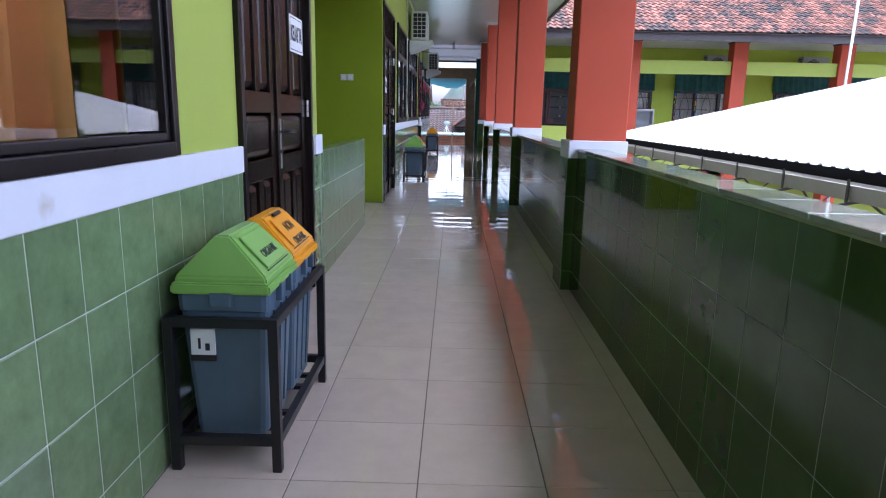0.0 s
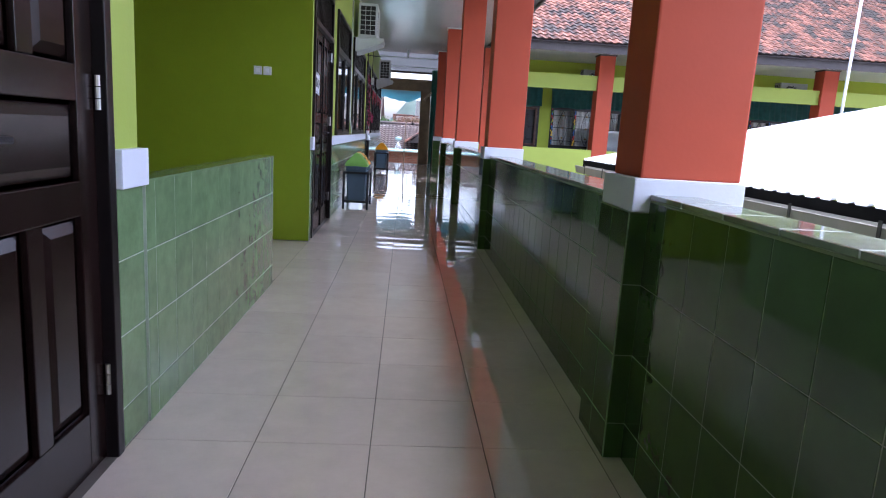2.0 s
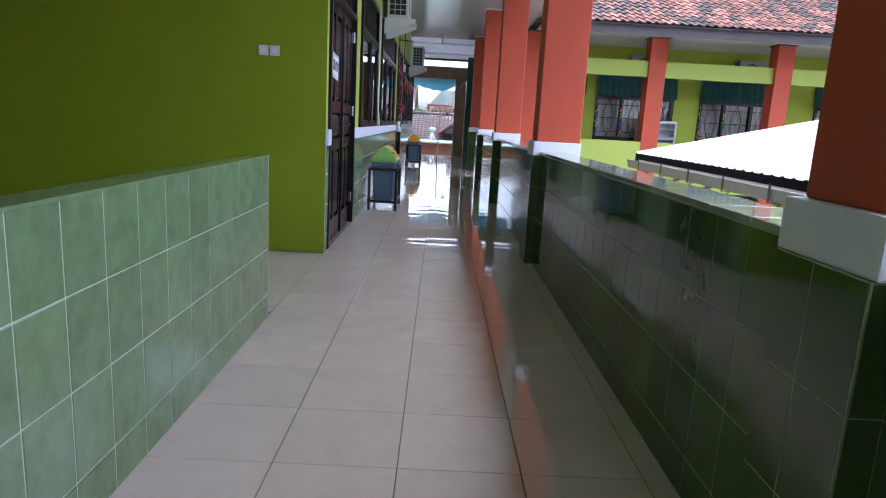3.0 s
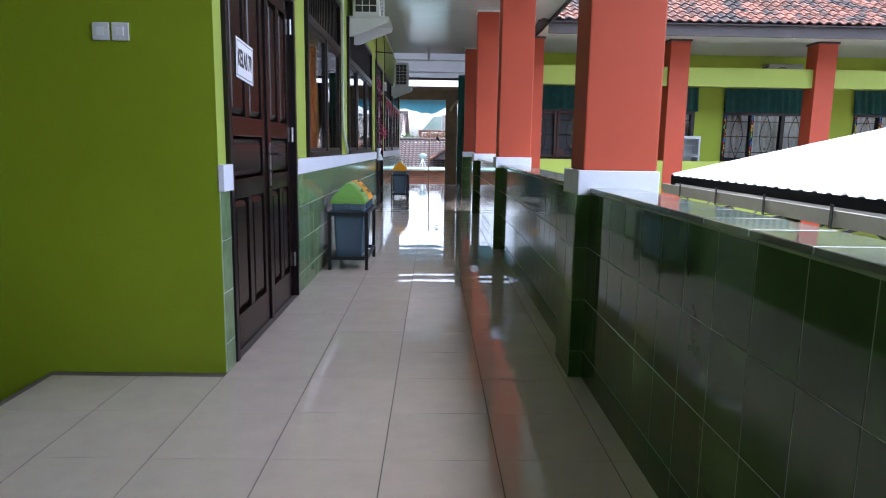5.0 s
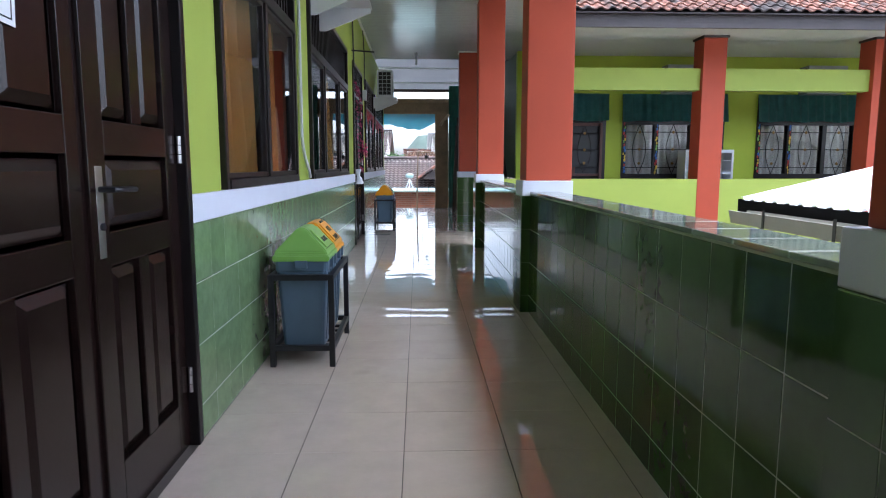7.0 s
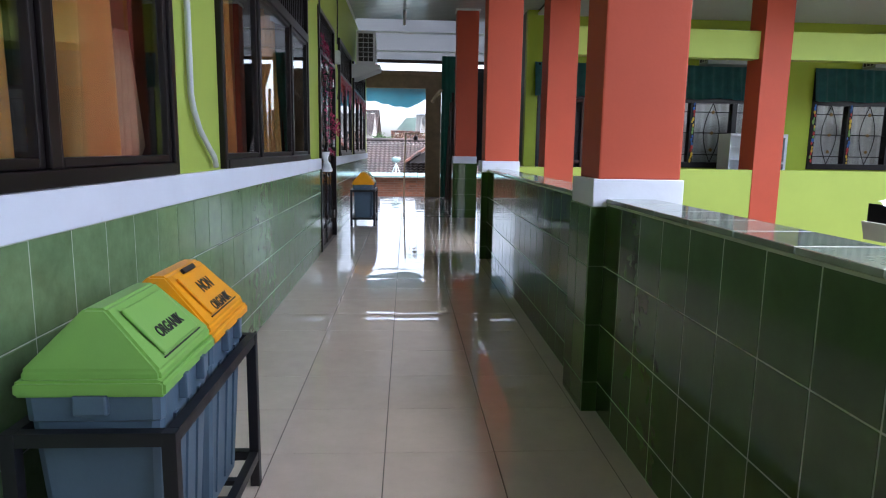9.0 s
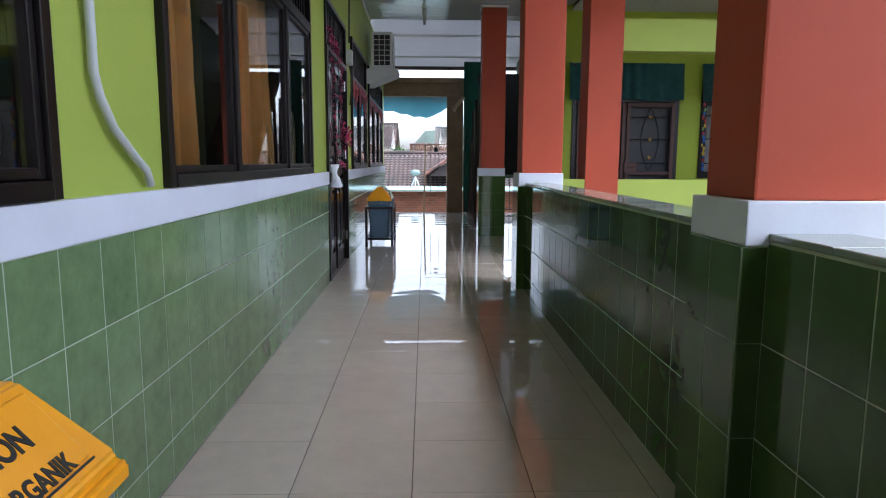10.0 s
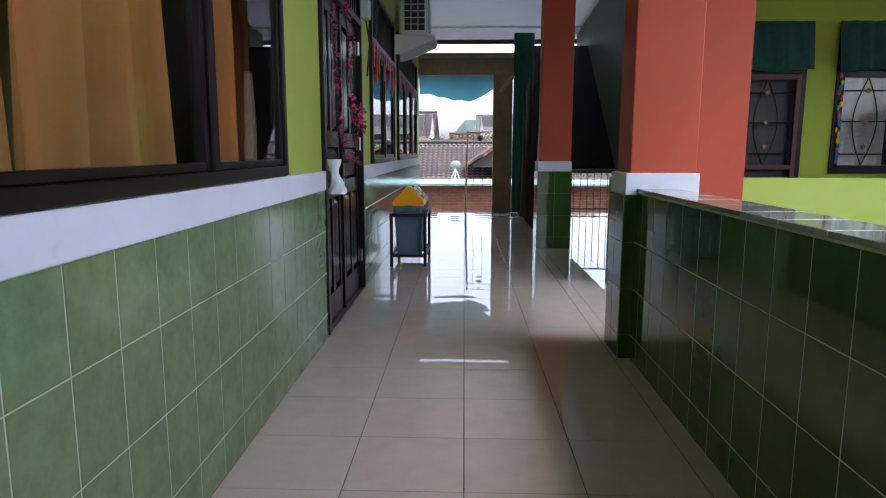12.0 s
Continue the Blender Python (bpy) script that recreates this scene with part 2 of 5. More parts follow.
def prism(bm, outline, axis, a, b):
    """Extrudes a 2D outline along an axis from a to b."""
    def at(p, s):
        return {"x": (s, p[0], p[1]), "y": (p[0], s, p[1]), "z": (p[0], p[1], s)}[axis]
    lo = [bm.verts.new(at(p, a)) for p in outline]
    hi = [bm.verts.new(at(p, b)) for p in outline]
    k = len(outline)
    for i in range(k):
        bm.faces.new((lo[i], lo[(i + 1) % k], hi[(i + 1) % k], hi[i]))
    bm.faces.new(lo[::-1])
    bm.faces.new(hi)
    return bm


def mesh_of(bm, name, mat, smooth=False):
    bmesh.ops.recalc_face_normals(bm, faces=bm.faces[:])
    me = bpy.data.meshes.new(name)
    bm.to_mesh(me)
    bm.free()
    me.materials.append(mat)
    if smooth:
        me.shade_smooth()
    return me


def part(name, bm, mat, parent=None, label="", m=None, smooth=False):
    ob = new(name, mesh_of(bm, name, mat, smooth))
    if parent:
        ob.parent = parent
    if m is not None:
        ob.matrix_basis = m
    if label:
        ob["label"] = label
    return ob


def share(name, me, parent, m):
    ob = new(name, me)
    ob.parent = parent
    ob.matrix_basis = m
    return ob


def thing(name, label, category, group="", m=None):
    ob = new(name)
    ob.empty_display_size = 0.1
    if m is not None:
        ob.matrix_basis = m
    return tagged(ob, label, category, group)


def structure(name, bm, mat, label="", category=""):
    return tagged(part(name, bm, mat), label, category, kind="structure")


def text_mesh(body, size, mat, name="lettering"):
    c = bpy.data.curves.new(name, "FONT")
    c.body, c.size, c.align_x, c.align_y, c.extrude = body, size, "CENTER", "CENTER", 0.0006
    c.offset = size * 0.034
    tmp = bpy.data.objects.new(name, c)
    scene.collection.objects.link(tmp)
    bpy.context.view_layer.update()
    me = bpy.data.meshes.new_from_object(tmp.evaluated_get(bpy.context.evaluated_depsgraph_get()))
    bpy.data.objects.remove(tmp)
    bpy.data.curves.remove(c)
    me.materials.clear()
    me.materials.append(mat)
    me.name = name
    return me


TILE_MESHES = {}


def tile_mesh(w, h, t, mat, edge=0.003, crown=0.0):
    """A tile lying in its local x-y plane, its face up at z = t, with chamfered edges."""
    key = (round(w, 3), round(h, 3), round(t, 3), mat.name, crown)
    if key not in TILE_MESHES:
        bm = bmesh.new()
        rings = []
        for z, e in ((0.0, 0.0), (t - edge * 0.6, 0.0), (t, edge)):
            rings.append([bm.verts.new((x, y, z)) for x, y in ((-w / 2 + e, -h / 2 + e), (w / 2 - e, -h / 2 + e), (w / 2 - e, h / 2 - e), (-w / 2 + e, h / 2 - e))])
        for r, s in zip(rings, rings[1:]):
            for k in range(4):
                bm.faces.new((r[k], r[(k + 1) % 4], s[(k + 1) % 4], s[k]))
        if crown:
            # a slightly warped face, seen in its reflections
            a, b = rings[-1][0].co, rings[-1][2].co
            grid = [[bm.verts.new((a.x + (b.x - a.x) * i / 3, a.y + (b.y - a.y) * j / 6, t + crown * (1 - (j / 3 - 1) ** 2 * 0.85 - (i / 1.5 - 1) ** 2 * 0.15))) for i in range(4)] for j in range(7)]
            for j in range(6):
                for i in range(3):
                    bm.faces.new((grid[j][i], grid[j][i + 1], grid[j + 1][i + 1], grid[j + 1][i])).smooth = True
            TILE_MESHES[key] = mesh_of(bm, "tile", mat)
            return TILE_MESHES[key]
        bm.faces.new(rings[-1])
        TILE_MESHES[key] = mesh_of(bm, "tile", mat)
    return TILE_MESHES[key]


# frames that turn a tile's local x, y, z to the wall it lies on
FACE_PX = Matrix(((0, 0, 1), (1, 0, 0), (0, 1, 0))).to_4x4()      # faces +x
FACE_NX = Matrix(((0, 0, -1), (-1, 0, 0), (0, 1, 0))).to_4x4()    # faces -x
FACE_NY = Matrix(((1, 0, 0), (0, 0, -1), (0, 1, 0))).to_4x4()     # faces -y
FACE_PY = Matrix(((-1, 0, 0), (0, 0, 1), (0, 1, 0))).to_4x4()     # faces +y
ROWS_Z = ((0.0, 0.136), (0.136, 0.384), (0.384, 0.632), (0.632, 0.87))


def tile_rows(parent, face, depth, a0, a1, mat, z_rows=ROWS_Z, width=0.1955, start=None, t=0.008, gap=0.0036, tip=0.0022, edge=0.003):
    """Lays rows of tiles on a wall from a0 to a1 along it, with open joints."""
    cuts = [a0]
    c = a0 if start is None else start
    while c < a1 - 0.02:
        if c > a0 + 0.02:
            cuts.append(c)
        c += width
    cuts.append(a1)
    turn = {"+x": FACE_PX, "-x": FACE_NX, "-y": FACE_NY, "+y": FACE_PY}[face]
    for p, q in zip(cuts, cuts[1:]):
        for z0, z1 in z_rows:
            mid = ((p + q) / 2, (z0 + z1) / 2)
            place = (depth, mid[0], mid[1]) if "x" in face else (mid[0], depth, mid[1])
            tilt = Euler((random.uniform(-tip, tip), random.uniform(-tip, tip), 0)).to_matrix().to_4x4()
            share("tile", tile_mesh(q - p - gap, z1 - z0 - gap, t, mat, edge), parent, Matrix.Translation(place) @ turn @ tilt)


# ---- the corridor's large structure ----
WX = -0.825      # plaster face of the classroom wall
TX = -0.818      # bed of its tiles
CEIL = 3.25
OPEN = [("win", -1.0, 1.865), ("door", 2.51, 3.88), ("door", 8.13, 9.64), ("win", 10.08, 11.83), ("win", 12.47, 15.216), ("door", 16.02, 17.44), ("win", 17.95, 19.75), ("win", 20.2, 23.2)]


def wall_with_openings(name, y0, y1, openings, label):
    """The classroom wall from y0 to y1: piers between the openings, sills below and lintels above them."""
    bm = bmesh.new()
    at = y0
    for kind, a, b in openings:
        box(bm, WX - 0.15, WX, at, a, 0, CEIL)
        box(bm, WX - 0.15, WX, a, b, 2.5, CEIL)
        if kind == "win":
            box(bm, WX - 0.15, WX, a, b, 0, 0.985)
        at = b
    box(bm, WX - 0.15, WX, at, y1, 0, CEIL)
    return structure(name, bm, M_lime, label, "wall")


wall_a = wall_with_openings("wall_west_1", -4.0, 4.1, OPEN[:2], "lime green plastered classroom wall with tiled dado")
wall_b = wall_with_openings("wall_west_2", 7.99, 24.0, OPEN[2:], "lime green plastered classroom wall with tiled dado")

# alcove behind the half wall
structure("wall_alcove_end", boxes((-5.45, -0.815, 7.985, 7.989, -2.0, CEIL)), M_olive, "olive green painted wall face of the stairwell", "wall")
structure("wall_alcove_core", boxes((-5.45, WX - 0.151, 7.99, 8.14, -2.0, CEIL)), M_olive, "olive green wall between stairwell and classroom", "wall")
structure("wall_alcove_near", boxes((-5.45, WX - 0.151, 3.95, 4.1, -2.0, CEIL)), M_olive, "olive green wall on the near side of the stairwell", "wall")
structure("stairs", boxes(*[(-1.64 - 0.28 * (k + 1), -1.64 - 0.28 * k, 6.1, 7.985, -2.0, -0.175 * (k + 1)) for k in range(10)]), M_floor_tile, "beige tiled stairs going down beside the olive wall", "stairs")
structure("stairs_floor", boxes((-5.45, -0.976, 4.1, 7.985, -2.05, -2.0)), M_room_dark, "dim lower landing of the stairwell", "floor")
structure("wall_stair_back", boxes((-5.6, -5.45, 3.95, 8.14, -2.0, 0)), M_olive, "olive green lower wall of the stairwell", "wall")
half_wall = structure("wall_half", boxes((-0.90, -0.8018, 4.1, 6.2362, 0, 0.868)), M_grout, "low tiled half wall along the corridor", "wall")
part("coping", boxes((-0.905, -0.795, 4.1, 6.235, 0.868, 0.880), bevel=0.003), M_wall_tile, half_wall, "pale green tile coping")

# unseen lintel, added to keep sky light off the stairwell's upper walls
structure("lintel_alcove_blocker", boxes((-0.975, WX, 4.1, 7.985, 2.5, CEIL)), M_lime, "lime green lintel added over the alcove to block sky light", "wall")

# floor slab, wing veranda floor, and the rest of the building's floor
floor = structure("floor", boxes((-0.976, 1.09, -4, 24.0, -0.20, -0.0022), (-1.64, -0.976, 6.1, 7.985, -0.20, -0.0022), (1.09, 2.1, 15.7, 24.0, -0.20, -0.0022), (2.1, 2.9, 19.572, 24.0, -0.20, -0.0022)), M_floor_grout, "polished beige tiled corridor floor", "floor")
structure("floor_veranda", boxes((2.1, 16.0, 17.6, 19.57, -0.20, -0.004)), M_floor_tile, "beige tiled veranda floor", "floor")

# white band above the dado and white blocks at the wall ends
bm = bmesh.new()
for a, b in ((-4.0, 2.51), (9.64, 16.02), (17.44, 24.0)):
    box(bm, WX, -0.802, a, b, 0.872, 0.982, bevel=0.004)
structure("trim_band", bm, M_white, "white painted band above the tiled dado", "trim")
for a, b in ((3.90, 4.105), (7.985, 8.125)):
    structure("trim_block", boxes((WX, -0.790, a, b, 0.862, 0.985), bevel=0.004), M_white, "white painted block at the wall end", "trim")

# backing behind the tiles
bm = bmesh.new()
for a, b in ((-4.0, 2.51), (3.9, 4.1), (7.99, 8.13), (9.64, 16.02), (17.44, 24.0)):
    box(bm, WX, -0.8118, a, b, 0, 0.872)
structure("dado_backing", bm, M_grout, "pale grout bed of the dado tiles", "trim")

# ceiling of narrow PVC boards
bm = bmesh.new()
y = -4.0
while y < 20.6:
    w = min(0.1, 20.6 - y)
    box(bm, WX if not (3.9 < y < 8.1) else -1.62, 2.1, y + 0.004, y + w - 0.004, CEIL, CEIL + 0.02)
    y += 0.1
box(bm, -1.62, 2.1, -4.0, 20.6, CEIL + 0.012, CEIL + 0.05)
structure("ceiling", bm, M_ceiling, "glossy white ribbed PVC ceiling", "ceiling")
structure("trim_cornice", boxes((WX, WX + 0.03, -4, 4.1, CEIL - 0.03, CEIL - 0.001), (WX, WX + 0.03, 7.99, 20.6, CEIL - 0.03, CEIL - 0.001), bevel=0.004), M_soffit, "white cornice strip under the ceiling", "trim")
# eave of the corridor roof with its boards and roof sheets
structure("trim_eave", boxes((2.1, 2.13, -4.0, 16.4, CEIL - 0.06, CEIL + 0.16)), M_fascia, "grey timber eave board", "trim")
bm = bmesh.new()
prism(bm, [(2.25, CEIL + 0.17), (-4.5, CEIL + 2.9), (-4.5, CEIL + 3.0), (2.25, CEIL + 0.25)], "y", -4.0, 16.7)
structure("roof_corridor", bm, M_oldtile, "old tiled roof over the corridor", "roof")
structure("wall_back", boxes((-6.0, 2.3, -4.15, -4.0, -3.4, 6.0)), M_lime, "lime green end wall", "wall")

# classrooms behind the windows
structure("room_wall_back", boxes((-5.6, -5.45, -4.0, 3.95, 0, 3.2), (-5.6, -5.45, 3.95, 8.14, 0, 3.2), (-5.6, -5.45, 8.14, 24.0, 0, 3.2)), M_room, "dim green classroom back wall", "wall")
structure("room_wall", boxes( (-5.45, -0.98, 16.0, 16.1, 0, 3.2), (-5.45, -0.98, 24.0, 24.1, 0, 3.2)), M_room, "dim green classroom walls", "wall")
structure("room_floor", boxes((-5.45, -0.98, -4, 3.94, -0.1, 0), (-5.45, -0.98, 8.14, 24, -0.1, 0)), M_room_dark, "brown classroom floor", "floor")
structure("room_ceiling", boxes((-5.6, -0.98, -4, 3.94, 3.2, 3.24), (-5.6, -1.62, 3.94, 8.14, 3.2, 3.24), (-5.6, -0.98, 8.14, 24.1, 3.2, 3.24)), M_soffit, "white classroom ceiling", "ceiling")


# ---- doors ----
def raised_panel(y0, y1, z0, z1):
    """A raised field with sloped edges, on a leaf whose face lies at x = 0."""
    bm = bmesh.new()
    e = 0.030
    rings = []
    for x, i in ((-0.018, 0.0), (-0.018, 0.012), (-0.004, 0.012 + e)):
        rings.append([bm.verts.new(p) for p in ((x, y0 + i, z0 + i), (x, y1 - i, z0 + i), (x, y1 - i, z1 - i), (x, y0 + i, z1 - i))])
    for r, s in zip(rings, rings[1:]):
        for k in range(4):
            bm.faces.new((r[k], r[(k + 1) % 4], s[(k + 1) % 4], s[k]))
    bm.faces.new(rings[-1])
    return bm


def door_leaf(parent, y0, y1, handle):
    """One panelled leaf: two tall fields above, a wide one, two tall ones below."""
    s, m = 0.10, (y0 + y1) / 2
    zs = (0.008, 0.20, 0.80, 0.90, 1.12, 1.22, 1.93, 2.03)
    bm = boxes((-0.04, 0, y0, y0 + s, zs[0], zs[7]), (-0.04, 0, y1 - s, y1, zs[0], zs[7]), (-0.04, 0, y0 + s, y1 - s, zs[0], zs[1]), (-0.04, 0, y0 + s, y1 - s, zs[2], zs[3]),
               (-0.04, 0, y0 + s, y1 - s, zs[4], zs[5]), (-0.04, 0, y0 + s, y1 - s, zs[6], zs[7]), (-0.04, 0, m - 0.035, m + 0.035, zs[1], zs[2]), (-0.04, 0, m - 0.035, m + 0.035, zs[5], zs[6]),
               (-0.036, -0.018, y0 + s, y1 - s, zs[1], zs[6]), bevel=0.003)
    leaf = part("leaf", bm, M_wood, parent)
    for a, b in ((zs[1], zs[2]), (zs[5], zs[6])):
        part("panel", raised_panel(y0 + s, m - 0.035, a, b), M_wood, leaf)
        part("panel", raised_panel(m + 0.035, y1 - s, a, b), M_wood, leaf)
    part("panel", raised_panel(y0 + s, y1 - s, zs[3], zs[4]), M_wood, leaf)
    edge = y1 if handle else y0
    for z in (0.22, 1.10, 1.82):
        h = bmesh.new()
        for k in range(3):
            tube(h, [(0.012, edge, z + 0.034 * k), (0.012, edge, z + 0.034 * k + 0.031)], 0.008, 8)
        part("hinge", h, M_steel, leaf, "worn steel hinge")
    if handle:
        p = y0 + 0.045
        part("handle_plate", boxes((0, 0.006, p - 0.021, p + 0.021, 0.83, 1.09), bevel=0.002), M_steel, leaf, "steel handle plate")
        h = bmesh.new()
        tube(h, [(0.004, p, 1.025), (0.05, p, 1.025), (0.056, p + 0.02, 1.025), (0.056, p + 0.115, 1.022)], 0.0085, 8)
        tube(h, [(0.004, p, 0.92), (0.014, p, 0.92)], 0.011, 10)
        part("door_handle", h, M_black, leaf, "dark steel lever handle")
    return leaf


def double_door(name, y0, y1, mid, label):
    d = tagged(thing(name, label, "door", m=Matrix.Translation((WX - 0.012, 0, 0))), kind="structure")
    f = 0.045
    part("door_frame", boxes((-0.08, 0.036, y0, y0 + f, 0, 2.08), (-0.08, 0.036, y1 - f, y1, 0, 2.08), (-0.08, 0.036, y0 + f, y1 - f, 2.035, 2.08), bevel=0.004), M_frame, d)
    door_leaf(d, y0 + f + 0.003, mid - 0.002, False)
    door_leaf(d, mid + 0.002, y1 - f - 0.003, True)
    part("astragal", boxes((0.0005, 0.012, mid - 0.02, mid + 0.016, 0.01, 2.03), bevel=0.003), M_wood, d)
    # ventilation grille over the door
    part("transom_frame", boxes((-0.08, 0.03, y0, y0 + f, 2.08, 2.5), (-0.08, 0.03, y1 - f, y1, 2.08, 2.5), (-0.08, 0.03, y0 + f, y1 - f, 2.455, 2.5), bevel=0.003), M_frame, d)
    part("transom_back", boxes((-0.075, -0.06, y0 + f, y1 - f, 2.08, 2.455)), M_ac_dark, d)
    k = y0 + f + 0.04
    while k < y1 - f - 0.02:
        part("slat", boxes((-0.05, 0.0, k, k + 0.03, 2.085, 2.45)), M_frame, d)
        k += 0.09
    return d


double_door("door_1", 2.51, 3.88, 3.165, "closed dark varnished double classroom door with raised panels")
double_door("door_2", 8.13, 9.64, 8.945, "closed dark varnished double classroom door with raised panels")
door_3 = double_door("door_3", 16.02, 17.44, 16.68, "closed dark double classroom door hung with pink garlands")


# ---- classroom windows ----
def classroom_window(name, y0, y1, mullions, label):
    """A dark timber window with glass leaves below and upright ventilation slats above."""
    w = tagged(thing(name, label, "window", m=Matrix.Translation((WX, 0, 0))), kind="structure")
    f = 0.042
    rows = [(-0.12, 0.03, y0, y0 + f, 0.985, 2.5), (-0.12, 0.03, y1 - f, y1, 0.985, 2.5), (-0.12, 0.035, y0 + f, y1 - f, 0.985, 1.03), (-0.12, 0.03, y0 + f, y1 - f, 2.0, 2.07), (-0.12, 0.03, y0 + f, y1 - f, 2.45, 2.5)]
    rows += [(-0.12, 0.03, k - 0.027, k + 0.027, 1.03, 2.0) for k in mullions]
    part("window_frame", boxes(*rows, bevel=0.005), M_frame, w)
    edges = [y0 + f] + [v for k in mullions for v in (k - 0.027, k + 0.027)] + [y1 - f]
    for i in range(0, len(edges), 2):
        a, b, s = edges[i] + 0.003, edges[i + 1] - 0.003, 0.026
        sash = part("sash", boxes((-0.03, 0.018, a, a + s, 1.032, 1.998), (-0.03, 0.018, b - s, b, 1.032, 1.998), (-0.03, 0.018, a + s, b - s, 1.032, 1.032 + s), (-0.03, 0.018, a + s, b - s, 1.998 - s, 1.998), bevel=0.004), M_frame, w)
        pane = part("pane", boxes((0.0, 0.005, a + s - 0.004, b - s + 0.004, 1.032 + s - 0.004, 1.998 - s + 0.004)), M_glass, sash, "clear reflecting glass pane")
        pane.visible_shadow = False
    part("vent_back", boxes((-0.115, -0.10, y0 + f, y1 - f, 2.07, 2.45)), M_ac_dark, w)
    k = y0 + f + 0.03
    while k < y1 - f - 0.03:
        part("slat", boxes((-0.07, 0.0, k, k + 0.028, 2.072, 2.448)), M_frame, w)
        k += 0.085
    return w


classroom_window("window_1", -1.0, 1.865, (-0.1, 0.85), "wide dark-framed classroom window with glass leaves")
classroom_window("window_2", 10.08, 11.83, (10.96,), "dark-framed classroom window beside a grey pipe")
classroom_window("window_3", 12.47, 15.216, (13.28, 14.38), "wide dark-framed classroom window with tan curtains behind")
classroom_window("window_4", 17.95, 19.75, (18.85,), "dark-framed classroom window with red bunting")
classroom_window("window_5", 20.2, 23.2, (21.2, 22.2), "dark-framed classroom window with red bunting")


def curtain(y0, y1, z0, z1, x, label, mat=M_curtain, folds=0.21):
    """Hanging cloth with uneven folds that widen towards the hem."""
    bm = bmesh.new()
    n = max(10, int((y1 - y0) / 0.01))
    rows = []
    ph = random.uniform(0, 6)
    for z, wide in ((z0, 1.25), (z0 + 0.35 * (z1 - z0), 1.05), (z0 + 0.7 * (z1 - z0), 0.9), (z1, 0.75)):
        row = []
        for i in range(n + 1):
            yy = y0 + (y1 - y0) * i / n
            soft = noise.noise(Vector((yy * 5.5, z * 0.5, ph)))
            dx = 0.040 * math.sin(yy / folds * 2 * math.pi + ph + 2.2 * soft) + 0.050 * soft + 0.010 * math.sin(yy / folds * 5.3 * math.pi + 2 * ph)
            row.append(bm.verts.new((x + wide * dx, yy + 0.012 * (z1 - z) * math.sin(ph + 3 * z), z)))
        rows.append(row)
    for lo, hi in zip(rows, rows[1:]):
        for i in range(n):
            bm.faces.new((lo[i], lo[i + 1], hi[i + 1], hi[i]))
    bmesh.ops.solidify(bm, geom=bm.faces[:], thickness=0.004)
    return tagged(part("curtain", bm, mat, smooth=True), label, "curtain", "classroom curtains")


for a, b in ((-0.9, -0.2), (-0.05, 0.8), (0.9, 1.52), (10.45, 11.0), (11.22, 11.56), (12.54, 13.14), (13.33, 13.66), (13.70, 14.37), (14.74, 14.93), (18.1, 18.5), (20.5, 20.9)):
    curtain(a, b, 1.0, 2.42, -0.935, "tan fabric curtain hanging behind a classroom window")


def tied_cloth(y, z0, z1, half):
    """A pale cloth gathered at its top and flaring to the hem."""
    cloth = curtain(y - half, y + half, z0, z1, -0.945, "pale tied-up cloth hanging behind the window", M_cloth_white, 0.06)
    for v in cloth.data.vertices:
        v.co.y = y + (v.co.y - y) * (1.0 - 0.72 * (v.co.z - z0) / (z1 - z0))
        v.co.x = -0.945 + (v.co.x + 0.945) * 0.6


tied_cloth(11.69, 1.02, 1.49, 0.11)
tied_cloth(15.15, 1.02, 1.43, 0.045)

# grey service pipe down the pier
bm = bmesh.new()
tube(bm, [(-0.805, 12.02, 3.2), (-0.805, 12.02, 1.30), (-0.803, 12.04, 1.24), (-0.800, 12.10, 1.16), (-0.800, 12.21, 1.09), (-0.800, 12.29, 1.045), (-0.802, 12.32, 1.0)], 0.0125, 12)
tagged(part("drain_pipe", bm, M_pipe, smooth=True), "grey plastic drain pipe bent at its foot", "pipe")


# ---- the parapet and its pillars ----
PX0, PX1 = 0.890, 1.078
PILLARS = [-0.1, 3.92, 7.97, 11.85, 15.66]
DEPTH = 0.315
edges = [-4.0] + [v for p in PILLARS for v in (p, p + DEPTH)]
parapets = []
FIRST_TOP, FIRST_OUT = 0.028, 1.035   # the first stretch is a little higher and thinner
for i in range(0, len(edges) - 1, 2):
    a, b = edges[i], edges[i + 1]
    rise, out = (FIRST_TOP, FIRST_OUT) if i == 2 else (0.0, PX1)
    w = structure("parapet", boxes((PX0 - 0.0072, out, a, b, 0, 0.888 + rise)), M_grout_mid if a > 8.1 else M_grout_dark, "low corridor parapet clad in glossy green tiles, darkened for its shaded side", "parapet")
    parapets.append((w, a, b, rise, out))


def pillar(p, tall=CEIL):
    c = thing("pillar", "orange painted square pillar on a green tiled base with a white collar", "pillar", "corridor pillars", m=Matrix.Translation((1.015, p + DEPTH / 2, 0)))
    tagged(c, kind="structure")
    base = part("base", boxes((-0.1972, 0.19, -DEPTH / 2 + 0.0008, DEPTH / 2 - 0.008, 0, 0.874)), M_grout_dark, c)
    part("collar", boxes((-0.192, 0.182, -DEPTH / 2 - 0.005, DEPTH / 2 + 0.005, 0.874, 0.985), bevel=0.005), M_white, c, "white painted collar")
    part("shaft", boxes((-0.165, 0.176, -DEPTH / 2 + 0.022, DEPTH / 2 - 0.022, 0.985, tall), bevel=0.008), M_orange, c, "orange painted shaft")
    part("ceiling_trim", boxes((-0.185, 0.20, -DEPTH / 2 + 0.008, DEPTH / 2 - 0.008, tall - 0.03, tall - 0.002)), M_soffit, c)
    return c, base


